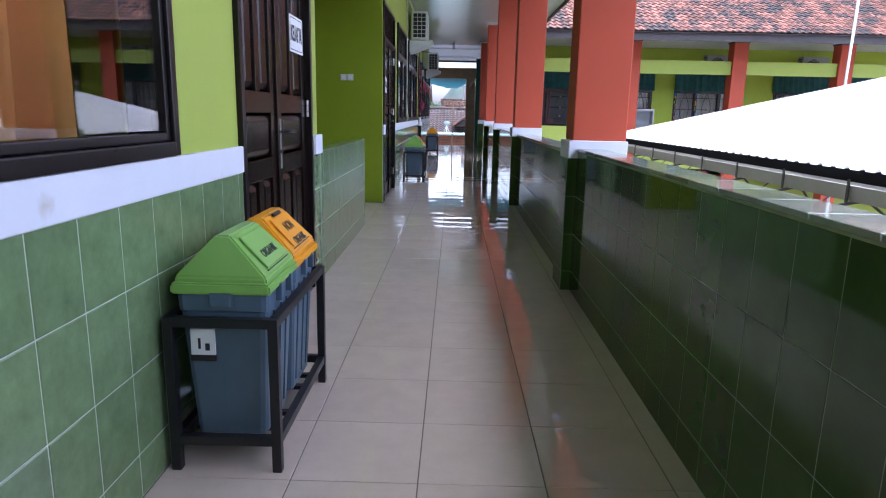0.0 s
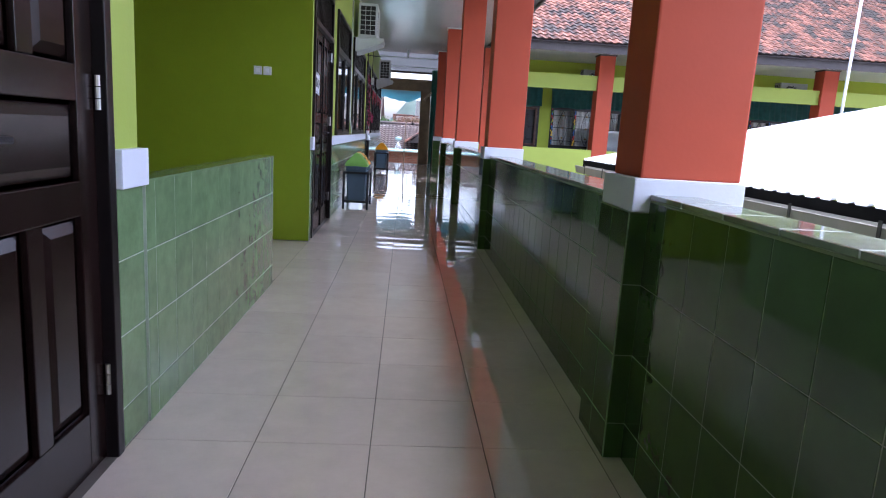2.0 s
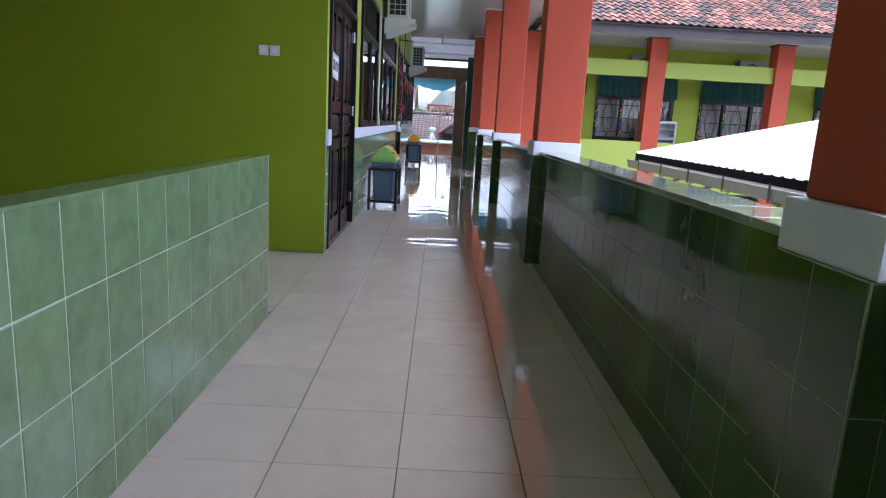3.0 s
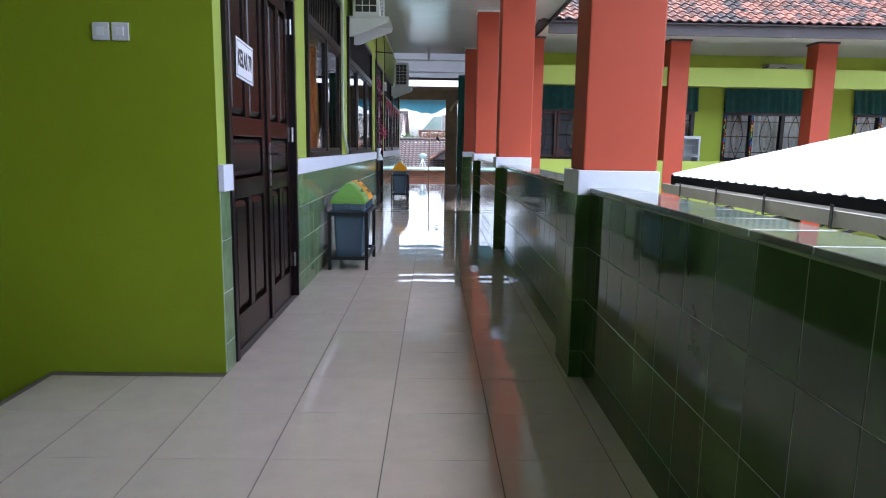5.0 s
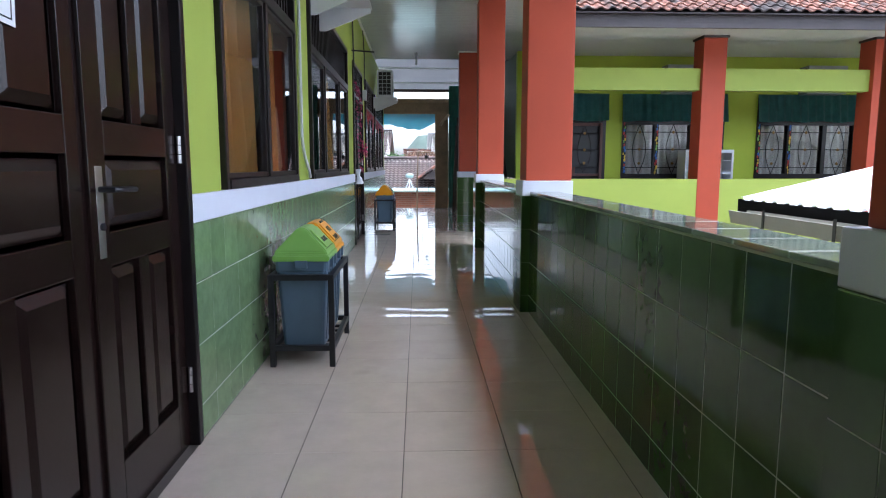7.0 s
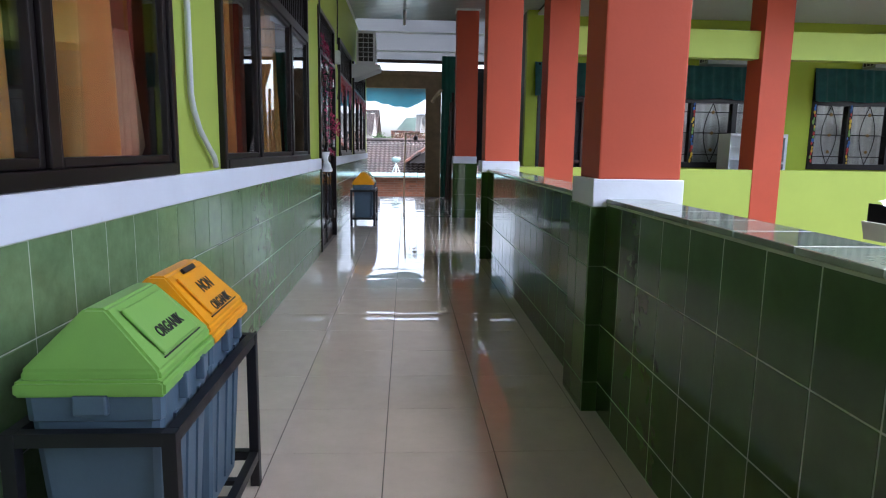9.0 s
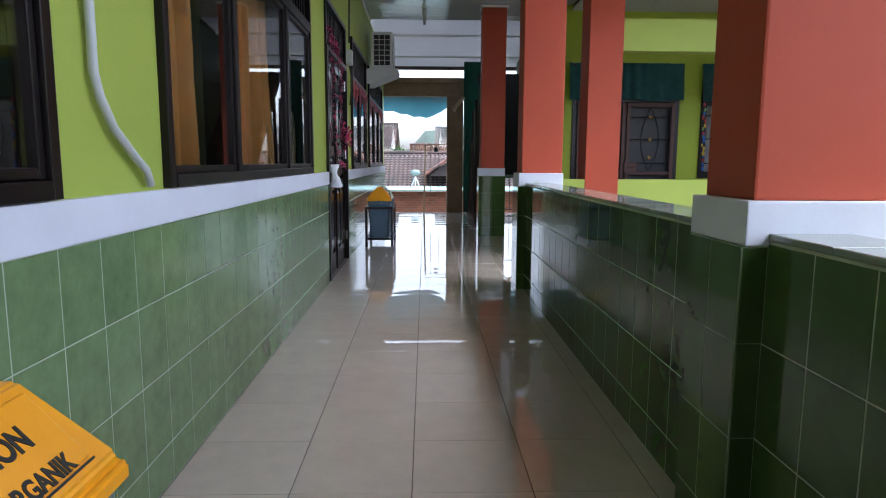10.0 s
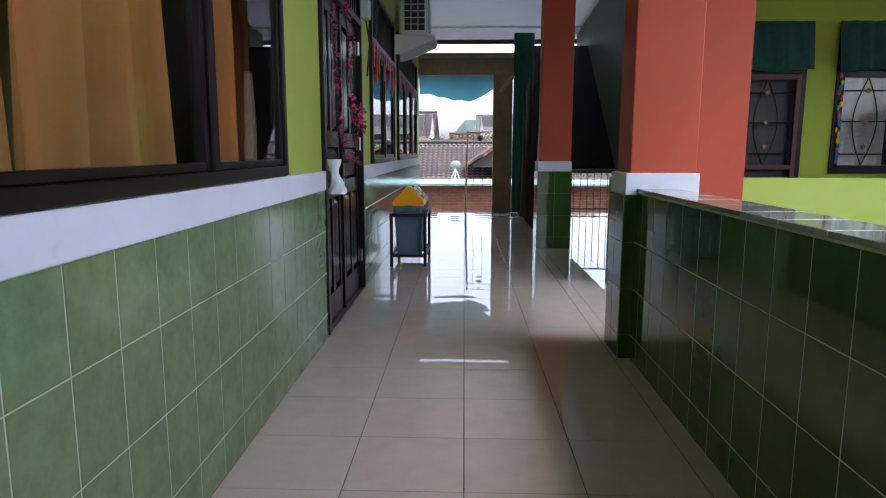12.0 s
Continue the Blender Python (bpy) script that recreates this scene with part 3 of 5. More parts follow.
pillars = [pillar(p) for p in PILLARS] + [pillar(19.59)]


# ---- litter bins ----
def bin_with_lid(parent, y, lid_mat, words, lid_label):
    """One tapered plastic bin with a gabled swing lid, its mid at y along the stand."""
    hx, hy = 0.140, 0.165
    bm = bmesh.new()
    rings = []
    for z, s, r in ((0.10, 0.80, 0.02), (0.115, 0.81, 0.02), (0.52, 0.965, 0.02), (0.525, 1.0, 0.02), (0.60, 1.02, 0.02)):
        ring = []
        for sx, sy in ((-1, -1), (1, -1), (1, 1), (-1, 1)):
            for k in range(3):
                a = math.atan2(sy, sx) + (k - 1) * math.pi / 4
                ring.append(bm.verts.new((sx * (hx * s - r) + r * math.cos(a), y + sy * (hy * s - r) + r * math.sin(a), z)))
        rings.append(ring)
    for p, q in zip(rings, rings[1:]):
        for k in range(len(p)):
            bm.faces.new((p[k], p[(k + 1) % len(p)], q[(k + 1) % len(p)], q[k]))
    bm.faces.new(rings[0][::-1])
    bm.faces.new(rings[-1])
    # shallow ribs on the front and the sides
    ribs = []
    for k in (-0.6, 0.05, 0.6):
        v = [(hx * 0.815, 0.13), (hx * 0.968, 0.51)]
        ribs.append(bmesh.new())
        prism(ribs[-1], [(v[0][0] - 0.004, v[0][1]), (v[0][0] + 0.005, v[0][1]), (v[1][0] + 0.005, v[1][1]), (v[1][0] - 0.004, v[1][1])], "y", y + k * hy * 0.8 - 0.012, y + k * hy * 0.8 + 0.012)
    body = part("bin", bm, M_bin, parent, "grey-blue tapered plastic bin")
    for rb in ribs:
        part("rib", rb, M_bin, body)
    for k in (-0.06, 0.06):
        part("lug", boxes((hx * 1.0, hx * 1.02 + 0.018, y + k - 0.012, y + k + 0.012, 0.535, 0.592), bevel=0.004), M_bin, body)
    part("grip", boxes((-0.035, 0.035, y - hy * 1.02 - 0.014, y - hy * 1.0, 0.54, 0.585), bevel=0.006), M_bin, body)
    # gabled lid
    w, rim, top = 0.153, 0.580, 0.757
    bm = bmesh.new()
    prism(bm, [(-w, rim), (w, rim), (w, rim + 0.03), (w - 0.01, rim + 0.036), (-w + 0.01, rim + 0.036), (-w, rim + 0.03)], "y", y - 0.18, y + 0.18)
    g0, g1 = y - 0.168, y + 0.168
    levels = []
    for z, half, inset in ((rim + 0.03, w - 0.012, 0.0), (rim + 0.052, w - 0.012, 0.0), (top, 0.022, 0.035)):
        levels.append([bm.verts.new(p) for p in ((-half, g0 + inset, z), (half, g0 + inset, z), (half, g1 - inset, z), (-half, g1 - inset, z))])
    for p, q in zip(levels, levels[1:]):
        for k in range(4):
            bm.faces.new((p[k], p[(k + 1) % 4], q[(k + 1) % 4], q[k]))
    bm.faces.new(levels[0][::-1])
    bm.faces.new(levels[-1])
    bmesh.ops.bevel(bm, geom=bm.edges[:], offset=0.006, segments=2, affect="EDGES")
    lid = part("lid", bm, lid_mat, body, lid_label)
    # swing flap on the slope that faces the corridor
    a, b = Vector((0.03, 0, top - 0.004)), Vector((w - 0.016, 0, rim + 0.056))
    d = (b - a).normalized()
    nrm = Vector((-d.z, 0, d.x))
    nrm = nrm if nrm.x > 0 else -nrm
    mid = (a + b) / 2
    turn = Matrix((Vector((0, 1, 0)), -d, nrm)).transposed().to_4x4()
    place = Matrix.Translation(mid + Vector((0, y, 0)) + nrm * 0.001) @ turn
    L = (b - a).length
    flap = boxes((-0.108, 0.108, -L / 2 + 0.016, L / 2 - 0.014, 0.0, 0.007), bevel=0.004)
    part("flap", flap, lid_mat, body, m=place)
    part("flap_gap", boxes((-0.115, 0.115, -L / 2 + 0.008, -L / 2 + 0.012, 0.0, 0.004)), M_ink, body, m=place)
    for row, (word, size) in enumerate(words):
        me = text_mesh(word, size, M_ink)
        off = -0.02 - 0.062 * row + 0.031 * (len(words) - 1)
        share("lettering", me, body, place @ Matrix.Translation((0.0, off, 0.0078)) @ Matrix.Diagonal((1, 1.25, 1, 1)))
    if len(words) > 1:
        part("slot", boxes((-0.045, 0.045, 0.068, 0.082, 0.0, 0.0082)), M_ink, body, m=place)
    return body


def litter_bins(x, y, order, label):
    st = thing("litter_bins", label, "litter bin", "corridor litter bins", m=Matrix.Translation((x, y, 0)))
    hx, hy, t = 0.176, 0.366, 0.03
    for sx in (-1, 1):
        for sy in (-1, 1):
            cx, cy = sx * (hx - t / 2), sy * (hy - t / 2)
            part("leg", boxes((cx - t / 2, cx + t / 2, cy - t / 2, cy + t / 2, 0, 0.51), bevel=0.002), M_black, st, "black steel leg")
    for z in (0.09, 0.48):
        for s in (-1, 1):
            part("rail", boxes((-hx + t, hx - t, s * (hy - t / 2) - t / 2 + 0.002, s * (hy - t / 2) + t / 2 - 0.002, z, z + 0.03)), M_black, st)
            part("rail", boxes((s * (hx - t / 2) - t / 2 + 0.002, s * (hx - t / 2) + t / 2 - 0.002, -hy + t, hy - t, z, z + 0.03)), M_black, st)
    for k in (-0.22, -0.11, 0.11, 0.22):
        part("bottom_bar", boxes((-hx + t, hx - t, k - 0.012, k + 0.012, 0.075, 0.09)), M_black, st)
    for k, kind in zip((-0.168, 0.168), order):
        if kind == "green":
            bin_with_lid(st, k, M_lid_green, [("ORGANIK", 0.031)], "light green gabled lid")
        else:
            bin_with_lid(st, k, M_lid_yellow, [("NON", 0.040), ("ORGANIK", 0.032)], "orange-yellow gabled lid")
    return st


b1 = litter_bins(-0.612, 1.99, ("green", "yellow"), "grey litter bin pair with green and yellow lids, black stand")
st = part("sticker", boxes((-0.105, -0.030, -0.331, -0.322, 0.375, 0.465)), M_paper, b1, "white pictogram sticker with black border")
for r in ((-0.107, -0.028, -0.3312, -0.322, 0.360, 0.380), (-0.082, -0.074, -0.3320, -0.322, 0.40, 0.435), (-0.060, -0.046, -0.3320, -0.322, 0.395, 0.418)):
    part("sticker_print", boxes(r), M_ink, st)
litter_bins(-0.575, 10.935, ("green", "yellow"), "grey litter bin pair with green and yellow lids, black stand")
litter_bins(-0.535, 18.71, ("yellow", "green"), "pair of dark grey litter bins, the yellow lid in front")


# ---- signs on the doors ----
def paper_sign(y, z, w, h, word, tilt, label):
    s = thing("door_sign", label, "sign", m=Matrix.Translation((WX - 0.011, y, z)) @ Euler((radians(tilt), 0, 0)).to_matrix().to_4x4())
    part("sheet", boxes((0, 0.0015, -w / 2, w / 2, -h / 2, h / 2)), M_paper, s)
    e = 0.012
    part("border", boxes((0.0016, 0.002, -w / 2 + e, w / 2 - e, -h / 2 + e, -h / 2 + e + 0.004), (0.0016, 0.002, -w / 2 + e, w / 2 - e, h / 2 - e - 0.004, h / 2 - e), (0.0016, 0.002, -w / 2 + e, -w / 2 + e + 0.004, -h / 2 + e, h / 2 - e), (0.0016, 0.002, w / 2 - e - 0.004, w / 2 - e, -h / 2 + e, h / 2 - e)), M_ink, s)
    me = text_mesh(word, 0.085, M_ink)
    share("lettering", me, s, Matrix.Translation((0.002, 0, 0)) @ FACE_PX @ Matrix.Diagonal((0.70, 1.35, 1, 1)))
    return s


paper_sign(8.53, 1.505, 0.30, 0.20, "KELAS 7B", -4, "white paper door sign with black class lettering")
paper_sign(3.63, 1.56, 0.30, 0.20, "KELAS 7A", 0, "white paper door sign with black class lettering")

# switches on the alcove wall
for k in (-1.30, -1.215):
    s = tagged(part("light_switch", boxes((k - 0.036, k + 0.036, 7.973, 7.985, 1.52, 1.595), bevel=0.003), M_ac), "white wall switch on the olive wall", "switch", "pair of switches")
    part("rocker", boxes((k - 0.016, k + 0.016, 7.969, 7.973, 1.54, 1.575), bevel=0.001), M_paper, s)


# ---- outdoor air conditioner units on brackets ----
def condenser(x, y, z, label, enamel=M_ac):
    a = thing("air_conditioner", label, "air conditioner", "outdoor units", m=Matrix.Translation((x, y, z)))
    part("casing", boxes((0, 0.30, 0, 0.76, 0, 0.52), bevel=0.012), enamel, a, "white enamelled casing")
    part("coil_guard", boxes((0.03, 0.27, -0.004, 0.002, 0.04, 0.48)), M_ac_dark, a, "dark coil behind a white wire guard")
    rows = [(0.03 + 0.24 * k / 3 - 0.004, 0.03 + 0.24 * k / 3 + 0.004, -0.009, -0.004, 0.04, 0.48) for k in range(4)]
    rows += [(0.03, 0.27, -0.010, -0.0045, 0.04 + 0.44 * k / 6 - 0.004, 0.04 + 0.44 * k / 6 + 0.004) for k in range(7)]
    part("wire_guard", boxes(*rows), M_ac, a)
    bm = bmesh.new()
    bmesh.ops.create_cone(bm, cap_ends=True, segments=28, radius1=0.20, radius2=0.20, depth=0.004, matrix=Matrix.Translation((0.302, 0.30, 0.26)) @ Euler((0, radians(90), 0)).to_matrix().to_4x4())
    part("fan_opening", bm, M_ac_dark, a)
    bm = bmesh.new()
    for r in (0.05, 0.09, 0.13, 0.17, 0.20):
        tube(bm, [(0.307, 0.30 + r * math.cos(t * math.pi / 12), 0.26 + r * math.sin(t * math.pi / 12)) for t in range(25)], 0.003, 5)
    part("fan_guard", bm, M_ac, a)
    return a


def bracket(y, z):
    b = thing("wall_bracket", "white sheet-metal shelf bracket under the outdoor unit", "bracket", m=Matrix.Translation((WX, y, z)))
    for k in (0.04, 0.66):
        bm = bmesh.new()
        prism(bm, [(0.0, -0.20), (0.0, 0.0), (0.46, 0.0), (0.46, -0.04), (0.06, -0.20)], "y", k, k + 0.03)
        part("arm", bm, M_ac, b)
    part("shelf", boxes((0.001, 0.47, 0, 0.74, 0.0, 0.012)), M_ac, b)
    return b


condenser(-0.76, 12.5, 2.51, "white outdoor air conditioner unit on a wall bracket")
bracket(12.5, 2.498)
condenser(-0.74, 20.0, 2.43, "white outdoor air conditioner unit on a wall bracket")
bracket(20.0, 2.418)


# ---- the facing wing ----
WY = 19.57
wing_cols = [1.86, 4.65, 7.48, 10.29, 13.1]
w_open = [("door", 2.14, 3.68), ("win", 4.0, 6.0), ("win", 6.65, 8.65), ("win", 9.6, 11.3), ("door", 11.7, 13.0)]
bm = bmesh.new()
at = 1.95
for kind, a, b in w_open:
    box(bm, at, a, WY, WY + 0.15, 0, 3.25)
    box(bm, a, b, WY, WY + 0.15, 2.43, 3.25)
    if kind == "win":
        box(bm, a, b, WY, WY + 0.15, 0, 0.86)
    at = b
box(bm, at, 16, WY, WY + 0.15, 0, 3.25)
structure("wall_wing", bm, M_olive_lit, "olive green wall of the facing classroom wing", "wall")
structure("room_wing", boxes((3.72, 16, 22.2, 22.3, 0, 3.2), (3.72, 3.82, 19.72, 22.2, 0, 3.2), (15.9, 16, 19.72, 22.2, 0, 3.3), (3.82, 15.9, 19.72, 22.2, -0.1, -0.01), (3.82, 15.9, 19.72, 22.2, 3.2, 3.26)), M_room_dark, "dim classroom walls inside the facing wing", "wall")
structure("wall_wing_rail", boxes((1.2, 16, 17.58, 17.72, -0.35, 0.885)), M_lime, "lime green solid veranda rail", "parapet")
structure("trim_wing_beam", boxes((2.22, 16, 17.66, 17.84, 2.32, 2.67)), M_lime, "lime green beam between the wing pillars", "beam")
structure("wall_wing_lower", boxes((2.1, 16, 18.7, 18.85, -3.4, -0.36)), M_lime, "lime green lower storey wall of the wing", "wall")
structure("slab_wing", boxes((2.1, 16, 17.58, 19.57, -0.35, -0.201)), M_lime, "lime green slab edge of the wing", "floor")
for x in wing_cols:
    c = thing("pillar", "slender orange pillar of the facing wing", "pillar", "wing pillars", m=Matrix.Translation((x, 17.62, 0)))
    tagged(c, kind="structure")
    part("shaft", boxes((0, 0.38, -0.05, 0.33, -3.4, 3.14), bevel=0.006), M_orange, c)
    part("cap", boxes((-0.02, 0.40, -0.07, 0.35, 3.14, 3.175)), M_fascia, c)
structure("ceiling_wing", boxes((2.1, 16, 16.42, WY, 3.175, 3.21)), M_soffit, "white veranda soffit of the wing", "ceiling")
structure("trim_wing_fascia", boxes((2.1, 16, 16.36, 16.40, 3.03, 3.21)), M_fascia, "weathered grey fascia board", "trim")
structure("roof_wing", boxes((1.9, 16, 16.28, 16.32, 3.205, 3.225)), M_fascia, "tiled wing roof edge", "roof")


def valance(x0, x1, label):
    bm = bmesh.new()
    n = int((x1 - x0) / 0.03)
    a, b = [], []
    for i in range(n + 1):
        x = x0 + (x1 - x0) * i / n
        d = 0.012 * math.sin(x * 40) + 0.006 * math.sin(x * 17)
        a.append(bm.verts.new((x, WY - 0.03 - d, 2.47)))
        b.append(bm.verts.new((x, WY - 0.10 - 2 * d, 1.95 + 0.012 * math.sin(x * 9))))
    for i in range(n):
        bm.faces.new((a[i], a[i + 1], b[i + 1], b[i]))
    bmesh.ops.solidify(bm, geom=bm.faces[:], thickness=0.004)
    return tagged(part("valance", bm, M_tarp_green, smooth=True), label, "awning", "wing window valances")


def rosette(bm, x, y, z):
    bmesh.ops.create_icosphere(bm, subdivisions=1, radius=0.032, matrix=Matrix.Translation((x, y, z)) @ Matrix.Diagonal((1, 0.4, 1, 1)))


def grille(parent, x0, x1, z0, z1, y, mat):
    """Wrought bars: crossbars, lens-shaped loops and brass rosettes."""
    m = (x0 + x1) / 2
    bm = bmesh.new()
    for z in (z0 + 0.12, (z0 + z1) / 2, z1 - 0.14):
        tube(bm, [(x0, y, z), (x1, y, z)], 0.008, 6)
    for s in (-1, 1):
        for wd in (0.13,):
            tube(bm, [(m + s * wd * math.sin(math.pi * t / 12), y, z0 + (z1 - z0) * t / 12) for t in range(13)], 0.007, 6)
    part("bars", bm, mat, parent, "wrought iron bars")
    bm = bmesh.new()
    for z in (z0 + 0.2, (z0 + z1) / 2, z1 - 0.14):
        rosette(bm, m, y - 0.012, z)
    part("rosette", bm, M_brass, parent, "brass rosettes")


def security_door(x0, x1, label):
    d = tagged(thing("door_4", label, "door"), kind="structure")
    m = (x0 + x1) / 2
    part("door_frame", boxes((x0, x0 + 0.06, WY - 0.02, WY + 0.1, 0, 2.46), (x1 - 0.06, x1, WY - 0.02, WY + 0.1, 0, 2.46), (x0 + 0.06, x1 - 0.06, WY - 0.02, WY + 0.1, 1.93, 2.0), bevel=0.004), M_frame, d)
    part("inner_leaf", boxes((x0 + 0.06, x1 - 0.06, WY + 0.06, WY + 0.1, 0, 1.93)), M_ac_dark, d, "dark door leaf behind the bars")
    for a, b in ((x0 + 0.07, m - 0.01), (m + 0.01, x1 - 0.07)):
        g = part("gate", boxes((a, a + 0.05, WY - 0.06, WY - 0.02, 0.05, 1.92), (b - 0.05, b, WY - 0.06, WY - 0.02, 0.05, 1.92), (a + 0.05, b - 0.05, WY - 0.06, WY - 0.02, 1.86, 1.92), (a + 0.05, b - 0.05, WY - 0.06, WY - 0.02, 0.90, 0.95), bevel=0.004), M_rust, d, "red-brown steel gate leaf")
        grille(g, a + 0.05, b - 0.05, 0.95, 1.86, WY - 0.04, M_frame)
    part("lock_box", boxes((m - 0.02, m + 0.17, WY - 0.09, WY - 0.06, 0.93, 1.08), (m + 0.02, m + 0.12, WY - 0.10, WY - 0.09, 1.0, 1.02), bevel=0.003), M_rust, d)


def wing_window(name, x0, x1, mull, label):
    w = tagged(thing(name, label, "window"), kind="structure")
    rows = [(x0, x0 + 0.08, WY - 0.03, WY + 0.1, 0.86, 1.96), (x1 - 0.08, x1, WY - 0.03, WY + 0.1, 0.86, 1.96), (x0 + 0.08, x1 - 0.08, WY - 0.03, WY + 0.1, 0.86, 0.95), (x0 + 0.08, x1 - 0.08, WY - 0.03, WY + 0.1, 1.89, 1.96)]
    rows += [(k - 0.04, k + 0.04, WY - 0.03, WY + 0.1, 0.95, 1.89) for k in mull]
    part("window_frame", boxes(*rows, bevel=0.004), M_frame, w)
    ed = [x0 + 0.08] + [v for k in mull for v in (k - 0.04, k + 0.04)] + [x1 - 0.08]
    for i in range(0, len(ed), 2):
        p = part("pane", boxes((ed[i], ed[i + 1], WY + 0.03, WY + 0.035, 0.95, 1.89)), M_glass, w, "reflecting glass pane")
        p.visible_shadow = False
        grille(p, ed[i], ed[i + 1], 0.95, 1.89, WY + 0.012, M_frame)
    part("vent_back", boxes((x0, x1, WY + 0.08, WY + 0.1, 1.961, 2.46)), M_ac_dark, w)
    # foil flowers round the first leaf
    for i in range(34):
        bm = bmesh.new()
        z = 0.97 + 0.028 * i + random.uniform(-0.01, 0.01)
        bmesh.ops.create_icosphere(bm, subdivisions=1, radius=random.uniform(0.016, 0.03), matrix=Matrix.Translation(((x0 + 0.04 if i % 2 else mull[0]) + random.uniform(-0.018, 0.018), WY - 0.045, z)) @ Matrix.Diagonal((0.8, 0.4, 1.5, 1)))
        part("foil_flower", bm, (M_gold, M_red, M_blue, M_lid_green)[(i // 5 + (i % 2) * random.randint(0, 3)) % 4], w)
    return w


security_door(2.14, 3.68, "closed dark double door behind red-brown steel gate leaves")
wing_window("window_6", 4.0, 6.0, (4.67, 5.36), "barred wing window with foil flowers round a leaf")
wing_window("window_7", 6.65, 8.65, (7.3, 8.0), "barred wing window with foil flowers round a leaf")
wing_window("window_8", 9.6, 11.3, (10.2, 10.8), "barred wing window with foil flowers round a leaf")
for a, b in ((2.08, 3.72), (3.98, 6.03), (6.63, 8.68), (9.55, 11.35), (11.7, 13.0)):
    valance(a, b, "dark green tarpaulin valance above a wing opening")
for a, b in ((4.1, 5.9), (6.75, 8.55), (9.7, 11.2)):
    bm = bmesh.new()
    n = int((b - a) / 0.02)
    lo = [bm.verts.new((a + (b - a) * i / n, WY + 0.2 + 0.02 * math.sin(i * 0.9), 0.9)) for i in range(n + 1)]
    hi = [bm.verts.new((a + (b - a) * i / n, WY + 0.2 + 0.015 * math.sin(i * 0.9), 1.92)) for i in range(n + 1)]
    for i in range(n):
        bm.faces.new((lo[i], lo[i + 1], hi[i + 1], hi[i]))
    tagged(part("curtain", bm, M_net, smooth=True), "grey net curtain behind a wing window", "curtain", "wing curtains")
for x in (4.72, 7.42, 10.2):
    condenser(x, 19.3, 2.46, "outdoor air conditioner unit on the wing wall, greyed for veranda shade", M_ac_shaded).matrix_basis = Matrix.Translation((x, 19.56, 2.46)) @ Euler((0, 0, radians(-90))).to_matrix().to_4x4()

# white glazed rack on the veranda
r = thing("display_rack", "white aluminium glass-fronted rack standing on the veranda", "rack", m=Matrix.Translation((5.02, 18.95, 0)))
part("carcass", boxes((0, 0.9, 0.36, 0.38, 0, 1.40), (0, 0.02, 0, 0.36, 0, 1.40), (0.88, 0.9, 0, 0.36, 0, 1.40), (0.02, 0.88, 0, 0.36, 1.37, 1.40), (0.02, 0.88, 0, 0.36, 0, 0.05)), M_ac, r)
for z in (0.3, 0.55, 0.8, 1.0, 1.2):
    part("shelf", boxes((0.02, 0.88, 0.02, 0.36, z, z + 0.012)), M_ac, r)
part("front_frame", boxes((0.25, 0.29, -0.015, 0.0, 0.0, 1.40), (0.86, 0.90, -0.015, 0.0, 0.0, 1.40), (0.29, 0.86, -0.015, 0.0, 1.34, 1.40), (0.29, 0.86, -0.015, 0.0, 0.95, 0.98), bevel=0.003), M_ac, r)


# ---- the courtyard canopy ----
def corrugated(x0, x1, z0, z1, y0, y1, pitch, depth, thick=0.002):
    """A ribbed sheet sloping from (x0, z0) up to (x1, z1), its ribs running down the slope."""
    bm = bmesh.new()
    lo, hi = [], []
    n = int((y1 - y0) / pitch)
    for i in range(n):
        for f, d in ((0.0, 0), (0.55, 0), (0.68, depth), (0.87, depth)):
            y = y0 + (i + f) * pitch
            lo.append(bm.verts.new((x0, y, z0 + d)))
            hi.append(bm.verts.new((x1, y, z1 + d)))
    for i in range(len(lo) - 1):
        bm.faces.new((lo[i], lo[i + 1], hi[i + 1], hi[i]))
    bmesh.ops.solidify(bm, geom=bm.faces[:], thickness=thick)
    return bm


cn = thing("canopy", "white corrugated metal courtyard canopy with gutter and steel trusses", "canopy")
part("roof_sheet", corrugated(3.35, 9.5, 0.755, 2.17, -3.0, 13.75, 0.2, 0.028), M_canopy, cn, "white ribbed metal sheet")
bm = bmesh.new()
prism(bm, [(15.65, 0.755), (9.5, 2.17), (9.5, 2.18), (15.65, 0.765)], "y", -3.0, 13.75)
part("roof_sheet", bm, M_canopy, cn, "white metal sheet")
bm = bmesh.new()
prism(bm, [(3.21, 0.53), (3.37, 0.53), (3.39, 0.655), (3.37, 0.655), (3.35, 0.55), (3.23, 0.55), (3.20, 0.655), (3.18, 0.655)], "y", -3.0, 13.48)
part("gutter", bm, M_gutter, cn, "grey-beige gutter")
y = -2.2
while y < 13.5:
    part("gutter_strap", boxes((3.172, 3.178, y, y + 0.035, 0.52, 0.70), (3.178, 3.45, y, y + 0.035, 0.515, 0.522)), M_black, cn)
    y += 1.0
part("fascia", boxes((3.385, 3.40, -3.0, 13.70, 0.60, 0.758)), M_soot, cn, "dark fascia under the sheet edge")
